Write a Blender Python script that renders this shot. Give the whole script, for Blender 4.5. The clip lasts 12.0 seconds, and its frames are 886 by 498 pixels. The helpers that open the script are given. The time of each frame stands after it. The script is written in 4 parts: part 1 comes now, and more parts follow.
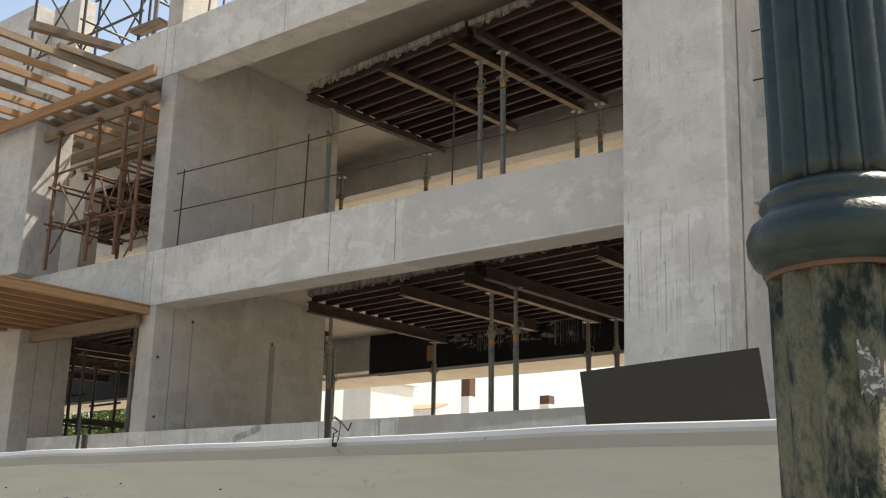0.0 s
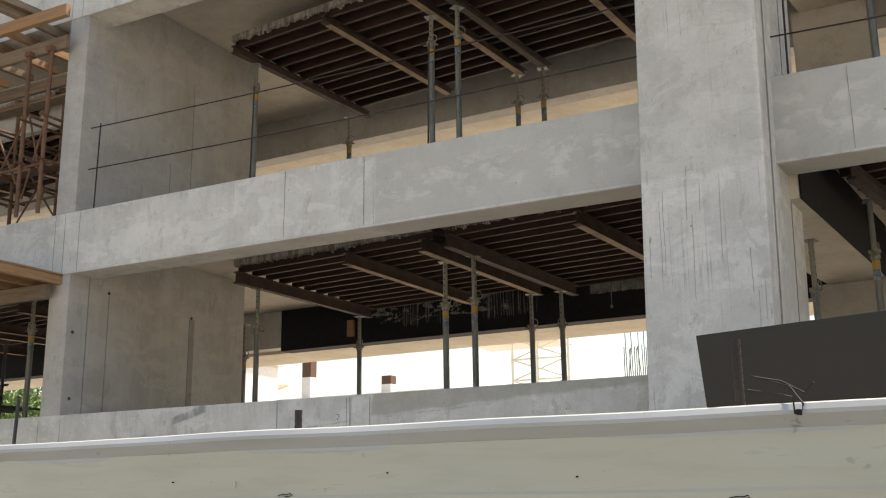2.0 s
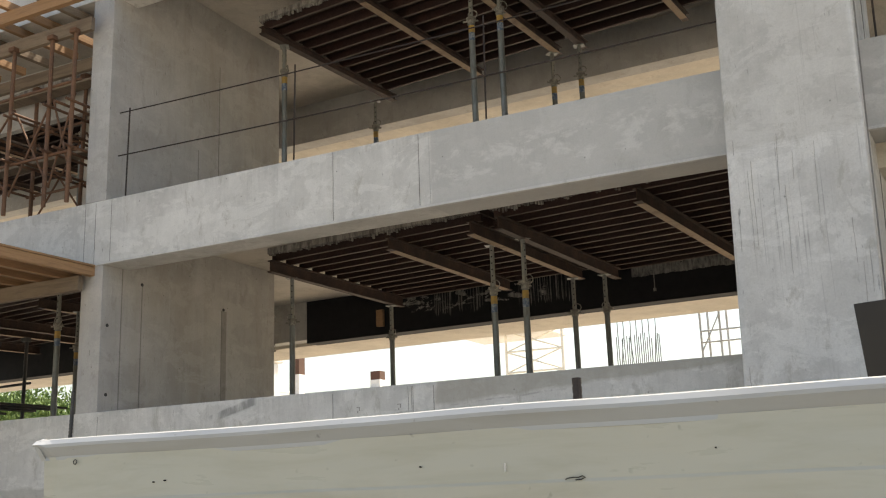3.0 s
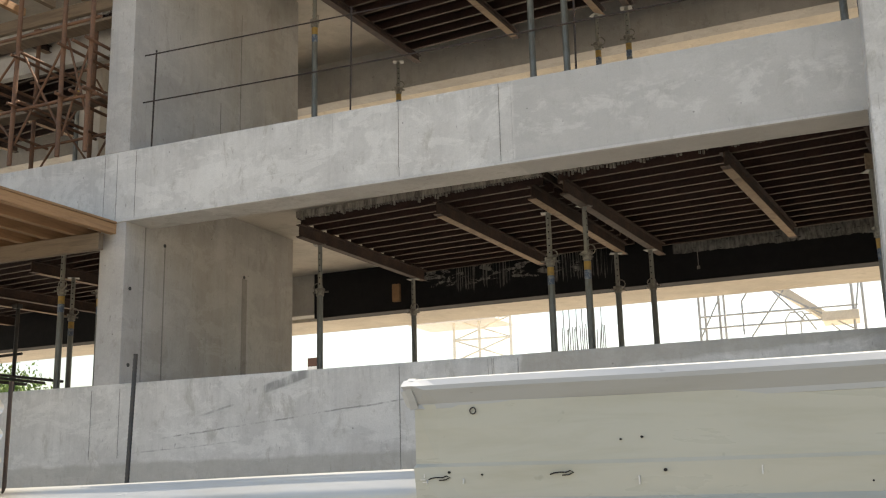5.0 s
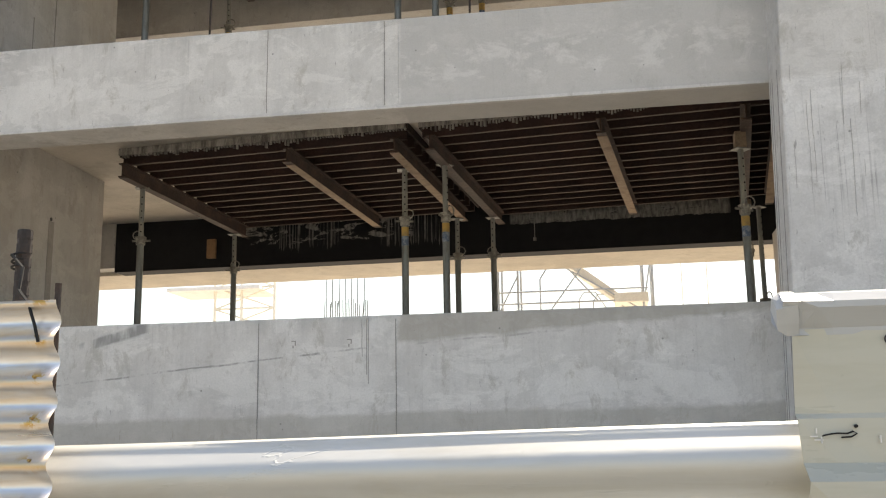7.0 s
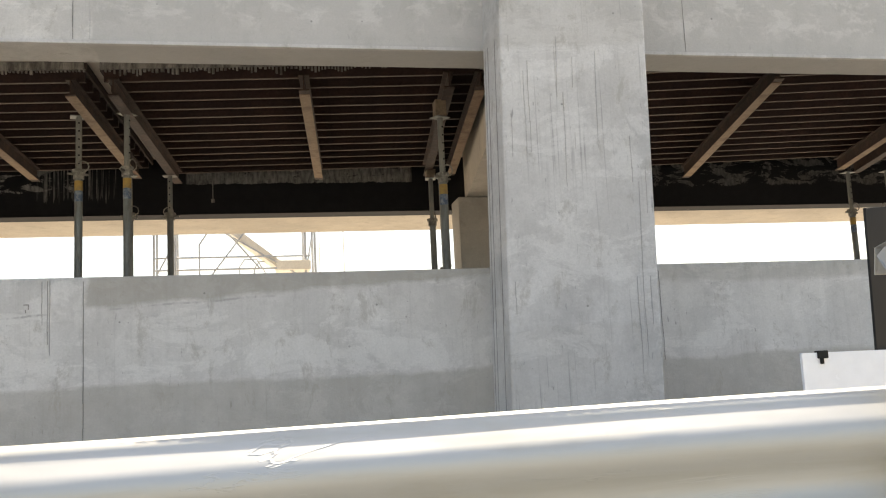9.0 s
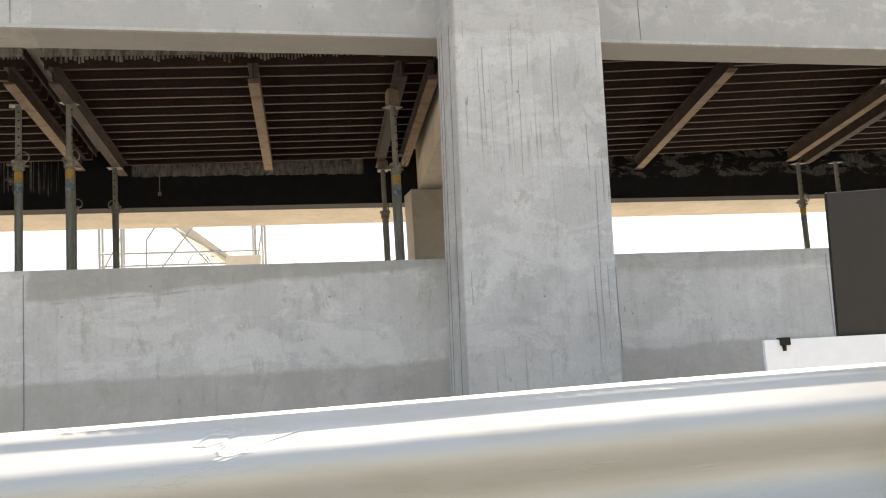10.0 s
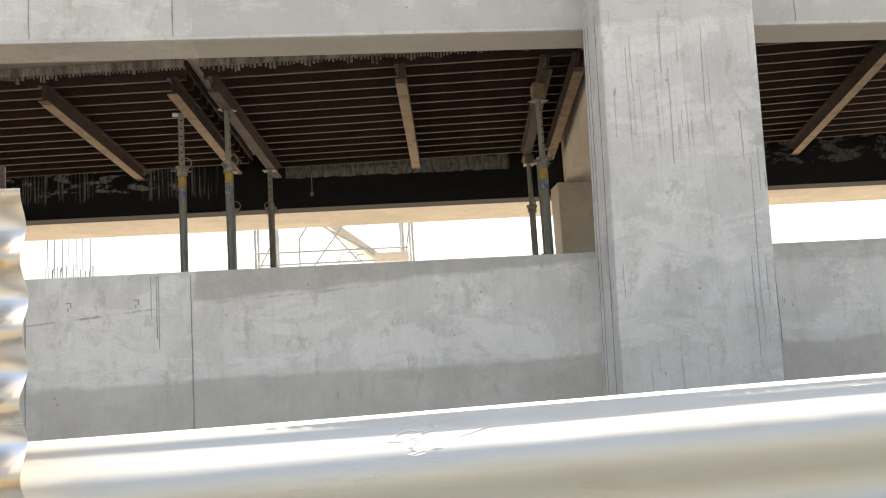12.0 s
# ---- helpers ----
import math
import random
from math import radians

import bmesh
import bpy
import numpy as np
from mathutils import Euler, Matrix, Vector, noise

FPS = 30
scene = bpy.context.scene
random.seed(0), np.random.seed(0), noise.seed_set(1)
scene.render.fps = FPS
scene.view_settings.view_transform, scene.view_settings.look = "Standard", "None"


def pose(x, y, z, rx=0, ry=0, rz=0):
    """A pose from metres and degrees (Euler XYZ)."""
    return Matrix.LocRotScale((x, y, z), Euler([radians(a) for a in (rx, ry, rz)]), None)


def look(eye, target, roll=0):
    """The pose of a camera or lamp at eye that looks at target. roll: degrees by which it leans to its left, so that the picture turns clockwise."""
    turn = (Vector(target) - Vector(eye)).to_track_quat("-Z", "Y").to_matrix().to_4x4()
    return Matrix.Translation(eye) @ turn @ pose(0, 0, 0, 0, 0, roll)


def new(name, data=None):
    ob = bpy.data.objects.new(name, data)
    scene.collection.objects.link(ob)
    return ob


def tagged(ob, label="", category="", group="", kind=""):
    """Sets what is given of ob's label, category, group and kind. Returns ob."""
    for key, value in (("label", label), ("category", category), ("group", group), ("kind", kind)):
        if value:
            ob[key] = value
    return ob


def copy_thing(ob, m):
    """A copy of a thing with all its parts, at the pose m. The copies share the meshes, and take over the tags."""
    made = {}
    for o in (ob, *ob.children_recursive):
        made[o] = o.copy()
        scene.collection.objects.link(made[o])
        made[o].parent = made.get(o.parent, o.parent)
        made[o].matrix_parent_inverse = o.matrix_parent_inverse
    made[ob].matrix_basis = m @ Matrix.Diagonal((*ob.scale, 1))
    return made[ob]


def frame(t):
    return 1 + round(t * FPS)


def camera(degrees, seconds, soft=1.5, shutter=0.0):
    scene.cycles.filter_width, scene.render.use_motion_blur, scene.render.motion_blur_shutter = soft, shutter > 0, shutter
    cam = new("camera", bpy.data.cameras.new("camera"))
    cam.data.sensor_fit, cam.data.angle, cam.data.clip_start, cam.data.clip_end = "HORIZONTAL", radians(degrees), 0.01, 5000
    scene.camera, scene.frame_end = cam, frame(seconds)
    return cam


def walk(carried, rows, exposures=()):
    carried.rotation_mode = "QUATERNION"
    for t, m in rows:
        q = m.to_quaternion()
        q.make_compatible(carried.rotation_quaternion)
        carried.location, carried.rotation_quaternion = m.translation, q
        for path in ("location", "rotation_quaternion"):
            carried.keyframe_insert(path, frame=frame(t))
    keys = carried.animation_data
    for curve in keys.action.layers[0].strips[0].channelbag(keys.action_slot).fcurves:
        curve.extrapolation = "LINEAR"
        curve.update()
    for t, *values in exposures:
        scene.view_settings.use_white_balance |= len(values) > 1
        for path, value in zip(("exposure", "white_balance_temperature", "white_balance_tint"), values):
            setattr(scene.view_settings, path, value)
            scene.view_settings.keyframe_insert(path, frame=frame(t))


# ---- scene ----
cam = camera(47.1, 12.0, soft=1.15)
PATH = [
    (0, (10.864, -8.155, 1.466), (9.697, -6.613, 1.978), 1.0),
    (0.5, (10.454, -8.183, 1.469), (9.44, -6.526, 1.945), 0.2),
    (1, (10.09, -8.204, 1.463), (9.155, -6.499, 1.933), 0.0),
    (1.5, (9.662, -8.186, 1.473), (8.734, -6.481, 1.955), -0.5),
    (2, (9.234, -8.239, 1.497), (8.333, -6.518, 1.973), -0.8),
    (2.5, (8.8, -8.197, 1.493), (7.878, -6.489, 1.977), -1.6),
    (3, (8.375, -8.183, 1.49), (7.502, -6.445, 1.955), -2.1),
    (3.5, (7.996, -8.13, 1.494), (7.156, -6.375, 1.957), -1.9),
    (5.3, (6.602, -7.878, 1.475), (5.898, -6.055, 1.9), -1.2),
    (5.5, (6.458, -7.856, 1.472), (5.851, -5.997, 1.891), -1.4),
    (6, (6.149, -7.798, 1.483), (5.637, -5.91, 1.901), -1.1),
    (6.5, (5.914, -7.603, 1.493), (5.464, -5.701, 1.918), -1.0),
    (7, (5.685, -7.506, 1.473), (5.376, -5.567, 1.856), -0.9),
    (7.5, (5.456, -7.419, 1.5), (5.388, -5.448, 1.833), -1.5),
    (7.7, (5.407, -7.383, 1.487), (5.408, -5.409, 1.809), -1.9),
    (9.5, (5.11, -7.005, 1.512), (5.577, -5.083, 1.807), -3.2),
    (10, (5.15, -6.95, 1.495), (5.637, -5.031, 1.782), -3.6),
    (10.5, (5.125, -6.934, 1.496), (5.62, -5.016, 1.772), -3.9),
    (11, (5.107, -6.927, 1.505), (5.51, -4.985, 1.768), -3.9),
    (11.5, (5.11, -6.943, 1.516), (5.402, -4.984, 1.796), -4.1),
    (12, (5.109, -6.959, 1.5), (5.317, -4.992, 1.793), -3.6),
]
walk(cam, [(t, look(eye, aim, roll)) for t, eye, aim, roll in PATH],
     exposures=[(0, 1.01, 7500, 11), (1, 1.08, 7450, 11), (1.5, 1.11, 7450, 11), (3.5, 1.13, 7410, 11), (5.5, 1.27, 7350, 11), (7, 1.35, 7330, 12), (7.7, 1.37, 7410, 12), (9.5, 1.43, 7450, 12), (10, 1.51, 7450, 12), (10.5, 1.55, 7450, 12), (12, 1.62, 7500, 12)])

# ---- world, sun, exposure ----
SUN_EL, SUN_AZ = radians(60), radians(28)      # from behind the building; azimuth from +Y towards +X
world = bpy.data.worlds.new("sky")
scene.world = world
world.use_nodes = True
wn = world.node_tree.nodes
sky = wn.new("ShaderNodeTexSky")
sky.sky_type = "NISHITA"
sky.sun_disc = False
sky.sun_elevation, sky.sun_rotation = SUN_EL, SUN_AZ
sky.air_density, sky.dust_density = 1.2, 2.5
world.node_tree.links.new(sky.outputs[0], wn["Background"].inputs[0])
wn["Background"].inputs[1].default_value = 0.12
sun = new("sun", bpy.data.lights.new("sun", "SUN"))
sun.data.energy, sun.data.angle, sun.data.color = 4.5, radians(0.53), (1.0, 0.95, 0.86)
sun_dir = Vector((math.sin(SUN_AZ) * math.cos(SUN_EL), math.cos(SUN_AZ) * math.cos(SUN_EL), math.sin(SUN_EL)))
sun.matrix_world = look(sun_dir * 60, (0, 0, 0))


# ---- materials ----
def nodes_of(name):
    m = bpy.data.materials.new(name)
    m.use_nodes = True
    nt = m.node_tree
    return m, nt, nt.nodes["Principled BSDF"]


def link(nt, a, b):
    nt.links.new(a, b)


def math_node(nt, op, a, b=None, c=None, clamp=False):
    n = nt.nodes.new("ShaderNodeMath")
    n.operation, n.use_clamp = op, clamp
    for i, v in enumerate((a, b, c)):
        if v is None:
            continue
        if isinstance(v, (int, float)):
            n.inputs[i].default_value = v
        else:
            link(nt, v, n.inputs[i])
    return n.outputs[0]


def mix_col(nt, fac, a, b, mode="MIX"):
    n = nt.nodes.new("ShaderNodeMix")
    n.data_type, n.blend_type = "RGBA", mode
    for i, v in ((0, fac), (6, a), (7, b)):
        if isinstance(v, (int, float)):
            n.inputs[i].default_value = v
        elif isinstance(v, tuple):
            n.inputs[i].default_value = (*v[:3], 1)
        else:
            link(nt, v, n.inputs[i])
    return n.outputs[2]


def coords(nt, scale=(1, 1, 1)):
    t = nt.nodes.new("ShaderNodeTexCoord")
    mp = nt.nodes.new("ShaderNodeMapping")
    mp.inputs["Scale"].default_value = scale
    link(nt, t.outputs["Object"], mp.inputs[0])
    return mp.outputs[0]


def noise_tex(nt, vec, scale, detail=5, rough=0.6, distort=0.0):
    n = nt.nodes.new("ShaderNodeTexNoise")
    n.inputs["Scale"].default_value, n.inputs["Detail"].default_value = scale, detail
    n.inputs["Roughness"].default_value, n.inputs["Distortion"].default_value = rough, distort
    link(nt, vec, n.inputs["Vector"])
    return n.outputs[0]


def remap(nt, v, a, b, c=0.0, d=1.0):
    n = nt.nodes.new("ShaderNodeMapRange")
    link(nt, v, n.inputs[0])
    for i, x in zip((1, 2, 3, 4), (a, b, c, d)):
        n.inputs[i].default_value = x
    return n.outputs[0]


def bump(nt, bsdf, height, strength=0.3, dist=0.01):
    n = nt.nodes.new("ShaderNodeBump")
    n.inputs["Strength"].default_value, n.inputs["Distance"].default_value = strength, dist
    link(nt, height, n.inputs["Height"])
    link(nt, n.outputs[0], bsdf.inputs["Normal"])


def xyz(nt):
    t = nt.nodes.new("ShaderNodeTexCoord")
    s = nt.nodes.new("ShaderNodeSeparateXYZ")
    link(nt, t.outputs["Object"], s.inputs[0])
    return s.outputs


def concrete(name, base=(0.565, 0.553, 0.522), streak=0.3, stains_or_shade=(), splotch=None, blot=0.5, holes=True, lines=(), tops=(), runs=0.0, brown=0.0):
    """Board-formed concrete. stains: (z0, slope, x_from, x_to, side, strength), darker above (1) or below (-1) the line z0 + slope*x."""
    m, nt, b = nodes_of(name)
    v = coords(nt)
    big = remap(nt, noise_tex(nt, v, 0.9, 6, 0.62), 0.3, 0.7)
    mid = remap(nt, noise_tex(nt, v, 5.0, 7, 0.7, 0.1), 0.3, 0.75)
    fine = noise_tex(nt, v, 70.0, 3, 0.6)
    vs = remap(nt, noise_tex(nt, coords(nt, (9, 9, 0.35)), 2.2, 4, 0.6), 0.52, 0.74)
    dark = tuple(c * 0.60 for c in base)
    light = tuple(min(1, c * 1.16) for c in base)
    col = mix_col(nt, big, tuple(c * 0.78 for c in base), light)
    col = mix_col(nt, math_node(nt, "MULTIPLY", mid, blot), col, tuple(c * 0.84 for c in base))
    col = mix_col(nt, math_node(nt, "MULTIPLY", vs, streak), col, dark)
    x, y, z = xyz(nt)
    pale = remap(nt, noise_tex(nt, coords(nt, (1, 1, 0.75)), 2.0, 8, 0.72, 0.15), 0.46, 0.66)
    col = mix_col(nt, math_node(nt, "MULTIPLY", pale, 0.75 * min(1, blot * 2)), col, tuple(min(1, c * 1.2) for c in base))
    cloud = remap(nt, noise_tex(nt, coords(nt, (1, 1, 1.4)), 11, 6, 0.72, 0.15), 0.52, 0.74)
    col = mix_col(nt, math_node(nt, "MULTIPLY", cloud, 0.75 * blot), col, dark)
    if brown:
        br = remap(nt, noise_tex(nt, coords(nt, (1, 1.6, 0.28)), 1.5, 5, 0.6, 0.5), 0.47, 0.68)
        col = mix_col(nt, math_node(nt, "MULTIPLY", br, brown), col, tuple(c * f for c, f in zip(base, (0.74, 0.67, 0.56))))
    if runs:
        thin = remap(nt, noise_tex(nt, coords(nt, (30, 30, 0.45)), 1.7, 3, 0.55, 0.3), 0.60, 0.70)
        where = remap(nt, noise_tex(nt, v, 1.1, 3), 0.46, 0.6)
        col = mix_col(nt, math_node(nt, "MULTIPLY", math_node(nt, "MULTIPLY", thin, where), runs), col, tuple(c * 0.5 for c in base))
    for top in tops:
        soak = remap(nt, noise_tex(nt, coords(nt, (5, 5, 0.5)), 2.2, 5, 0.65), 0.40, 0.66)
        fade = math_node(nt, "MULTIPLY", remap(nt, z, top - 0.22, top), remap(nt, z, top + 0.004, top + 0.002))
        col = mix_col(nt, math_node(nt, "MULTIPLY", math_node(nt, "MULTIPLY", soak, fade), 0.55), col, tuple(c * 0.58 for c in base))
    ragged = noise_tex(nt, coords(nt, (1.0, 1.0, 2.0)), 1.5, 8, 0.72, 0.2)
    ragged = math_node(nt, "MULTIPLY", math_node(nt, "SUBTRACT", ragged, 0.5), 0.17)
    dash = remap(nt, noise_tex(nt, coords(nt, (7, 7, 1.7)), 5.0, 3, 0.6, 0.2), 0.66, 0.74)
    col = mix_col(nt, math_node(nt, "MULTIPLY", dash, 0.75 if holes else 0.0), col, tuple(c * 0.40 for c in base))
    wash = remap(nt, noise_tex(nt, coords(nt, (0.8, 0.8, 1.5)), 1.9, 10, 0.74, 0.5), 0.515, 0.555)
    col = mix_col(nt, math_node(nt, "MULTIPLY", wash, 0.42 * min(1, blot * 2)), col, tuple(min(1, c * 1.28) for c in base))
    grime = remap(nt, noise_tex(nt, coords(nt, (1.6, 1.6, 0.8)), 3.1, 9, 0.76, 0.4), 0.555, 0.63)
    col = mix_col(nt, math_node(nt, "MULTIPLY", grime, 0.55 * blot * 2), col, tuple(c * f for c, f in zip(base, (0.60, 0.575, 0.52))))
    chalk = remap(nt, noise_tex(nt, coords(nt, (1, 1, 1.2)), 7.5, 8, 0.75, 0.3), 0.56, 0.70)
    col = mix_col(nt, math_node(nt, "MULTIPLY", chalk, 0.5 * blot), col, tuple(min(1, c * 1.32) for c in base))
    for z0, slope, xa, xb, side, amount in stains_or_shade:
        line = math_node(nt, "ADD", math_node(nt, "MULTIPLY", x, slope), z0)
        d = math_node(nt, "ADD", math_node(nt, "SUBTRACT", z, line), ragged)
        mask = remap(nt, d, -0.014 * side, 0.020 * side)
        inx = math_node(nt, "MULTIPLY", remap(nt, math_node(nt, "ADD", x, ragged), xa, xa + 0.03), remap(nt, x, xb, xb - 0.03))
        mask = math_node(nt, "MULTIPLY", math_node(nt, "MULTIPLY", mask, inx), amount)
        mask = math_node(nt, "MULTIPLY", mask, remap(nt, mid, 0, 1, 0.68, 1.0))
        col = mix_col(nt, mask, col, tuple(c * f for c, f in zip(base, (0.54, 0.51, 0.45))))
    for z0, slope, xa, xb, amount, thick in lines:
        line = math_node(nt, "ADD", math_node(nt, "MULTIPLY", x, slope), z0)
        d = math_node(nt, "ABSOLUTE", math_node(nt, "ADD", math_node(nt, "SUBTRACT", z, line), math_node(nt, "MULTIPLY", ragged, 0.35)))
        gate = math_node(nt, "MULTIPLY", remap(nt, noise_tex(nt, coords(nt, (4, 1, 1)), 1.6, 4), 0.42, 0.56), math_node(nt, "MULTIPLY", remap(nt, x, xa, xa + 0.2), remap(nt, x, xb, xb - 0.05)))
        mask = math_node(nt, "MULTIPLY", math_node(nt, "MULTIPLY", remap(nt, d, thick, thick * 0.7 - 0.002), gate), amount)
        col = mix_col(nt, mask, col, tuple(c * 0.42 for c in base))
    if splotch:
        xa, za, zb = splotch
        sp = remap(nt, noise_tex(nt, coords(nt, (1, 1, 1.5)), 4.5, 6, 0.66, 0.35), 0.50, 0.60)
        inx = remap(nt, x, xa, xa + 0.02)
        inz = math_node(nt, "MULTIPLY", remap(nt, z, za - 0.12, za), remap(nt, z, zb + 0.1, zb))
        col = mix_col(nt, math_node(nt, "MULTIPLY", inx, 0.7), col, tuple(c * 0.74 for c in base))
        col = mix_col(nt, math_node(nt, "MULTIPLY", math_node(nt, "MULTIPLY", sp, inx), math_node(nt, "MULTIPLY", inz, 0.65)), col, tuple(c * 1.08 for c in base))
    if holes:
        vo = nt.nodes.new("ShaderNodeTexVoronoi")
        vo.inputs["Scale"].default_value = 5.5
        link(nt, v, vo.inputs["Vector"])
        pit = remap(nt, vo.outputs["Distance"], 0.035, 0.055, 1, 0)
        gate = remap(nt, noise_tex(nt, v, 1.3, 2), 0.44, 0.5)
        pit = math_node(nt, "MULTIPLY", pit, gate)
        col = mix_col(nt, math_node(nt, "MULTIPLY", pit, 0.75), col, tuple(c * 0.3 for c in base))
        vp = nt.nodes.new("ShaderNodeTexVoronoi")
        vp.inputs["Scale"].default_value = 17.0
        link(nt, v, vp.inputs["Vector"])
        pin = math_node(nt, "MULTIPLY", remap(nt, vp.outputs["Distance"], 0.05, 0.09, 1, 0), remap(nt, noise_tex(nt, v, 2.6, 3), 0.50, 0.6))
        col = mix_col(nt, math_node(nt, "MULTIPLY", pin, 0.55), col, tuple(c * 0.42 for c in base))
    col = mix_col(nt, remap(nt, fine, 0.3, 0.7, 0.0, 0.26), col, dark)
    link(nt, col, b.inputs["Base Color"])
    link(nt, remap(nt, mid, 0, 1, 0.72, 0.92), b.inputs["Roughness"])
    h = math_node(nt, "ADD", math_node(nt, "MULTIPLY", fine, 0.25), math_node(nt, "MULTIPLY", mid, 0.5))
    bump(nt, b, h, 0.35, 0.012)
    return m


def worn(name, base, second, amount=0.5, scale=6.0, rough=0.6, metal=0.0, grain=None, bump_s=0.2, thresh=(0.45, 0.62), vary=0.0, lit_lip=None):
    """A painted, rusty or timber surface: two colours broken up at two scales; below a given height a lit edge is
    painted.
    """
    m, nt, b = nodes_of(name)
    v = coords(nt, grain or (1, 1, 1))
    n1 = noise_tex(nt, v, scale, 6, 0.65, 0.3)
    n2 = noise_tex(nt, v, scale * 9, 3, 0.6)
    mask = math_node(nt, "MULTIPLY", remap(nt, n1, *thresh), amount)
    col = mix_col(nt, mask, base, second)
    col = mix_col(nt, remap(nt, n2, 0.3, 0.7, 0.0, 0.35), col, tuple(c * 0.6 for c in base))
    if vary:
        info = nt.nodes.new("ShaderNodeObjectInfo")
        col = mix_col(nt, math_node(nt, "MULTIPLY", info.outputs["Random"], vary), col, tuple(c * 0.45 for c in base))
    # paler colour on the bottom edge, painted as if it caught the light
    if lit_lip is not None:
        col = mix_col(nt, math_node(nt, "MULTIPLY", remap(nt, xyz(nt)[2], lit_lip, lit_lip - 0.002), remap(nt, n1, 0.35, 0.55, 0.3, 0.9)), col, (0.078, 0.056, 0.046))
    link(nt, col, b.inputs["Base Color"])
    link(nt, remap(nt, n2, 0.2, 0.8, max(0.05, rough - 0.1), min(1, rough + 0.12)), b.inputs["Roughness"])
    b.inputs["Metallic"].default_value = metal
    bump(nt, b, n2, bump_s, 0.004)
    return m


def bitumen(name, marks=True):
    """Black waterproof coating; marks: bare grey concrete along its ragged, dripping top edge."""
    m, nt, b = nodes_of(name)
    n = noise_tex(nt, coords(nt), 8, 5)
    blk = mix_col(nt, n, (0.006, 0.006, 0.007), (0.02, 0.02, 0.021))
    if marks:
        x, y, z = xyz(nt)
        wide = math_node(nt, "MULTIPLY", math_node(nt, "SUBTRACT", noise_tex(nt, coords(nt, (1, 1, 0.3)), 2.6, 5, 0.7, 0.4), 0.5), 0.22)
        drip = noise_tex(nt, coords(nt, (24, 24, 0.7)), 2.0, 4, 0.65)
        zr = math_node(nt, "ADD", z, wide)
        zd = math_node(nt, "ADD", zr, math_node(nt, "MULTIPLY", drip, 0.10))

        def span(a, c):
            return math_node(nt, "MULTIPLY", remap(nt, x, a, a + 0.03), remap(nt, x, c, c - 0.03))

        rough_edge = math_node(nt, "MULTIPLY", math_node(nt, "SUBTRACT", noise_tex(nt, coords(nt, (2.2, 1, 0.5)), 3.0, 6, 0.75, 0.3), 0.5), 0.10)
        band = math_node(nt, "MULTIPLY", remap(nt, math_node(nt, "ADD", z, rough_edge), 4.258, 4.264), span(5.45, 8.2))
        band = math_node(nt, "MULTIPLY", band, remap(nt, noise_tex(nt, coords(nt, (1.2, 1, 4)), 4.0, 5, 0.7, 0.4), 0.62, 0.58, 0.25, 1.0))
        blot = remap(nt, noise_tex(nt, coords(nt, (1.0, 1, 2.6)), 2.7, 6, 0.7, 0.6), 0.50, 0.53)
        patch = math_node(nt, "MULTIPLY", math_node(nt, "MULTIPLY", remap(nt, zd, 4.215, 4.225), blot), math_node(nt, "MAXIMUM", span(1.75, 4.2), math_node(nt, "MULTIPLY", span(9.2, 16.0), 0.45)))
        thin = remap(nt, noise_tex(nt, coords(nt, (30, 30, 0.4)), 1.5, 3, 0.6), 0.53, 0.58)
        foot = math_node(nt, "ADD", z, math_node(nt, "MULTIPLY", drip, 0.42))
        runs = math_node(nt, "MULTIPLY", math_node(nt, "MULTIPLY", thin, remap(nt, foot, 4.30, 4.32)), math_node(nt, "MAXIMUM", span(2.3, 3.2), span(3.75, 4.70)))
        bare = math_node(nt, "MAXIMUM", math_node(nt, "MAXIMUM", band, patch), math_node(nt, "MULTIPLY", runs, 0.7))
        gr = mix_col(nt, remap(nt, noise_tex(nt, coords(nt, (3, 3, 1)), 9, 4), 0.35, 0.62), (0.10, 0.098, 0.092), (0.27, 0.265, 0.25))
        blk = mix_col(nt, bare, blk, gr)
    link(nt, blk, b.inputs["Base Color"])
    b.inputs["Roughness"].default_value = 0.7
    b.inputs["Specular IOR Level"].default_value = 0.15
    bump(nt, b, n, 0.3, 0.006)
    return m


def plain(name, col, rough=0.5, metal=0.0):
    m, nt, b = nodes_of(name)
    n = noise_tex(nt, coords(nt), 14, 5)
    link(nt, mix_col(nt, remap(nt, n, 0.3, 0.7), col, tuple(c * 0.94 for c in col)), b.inputs["Base Color"])
    link(nt, remap(nt, n, 0.2, 0.8, max(0.03, rough - 0.06), min(1, rough + 0.08)), b.inputs["Roughness"])
    b.inputs["Metallic"].default_value = metal
    return m


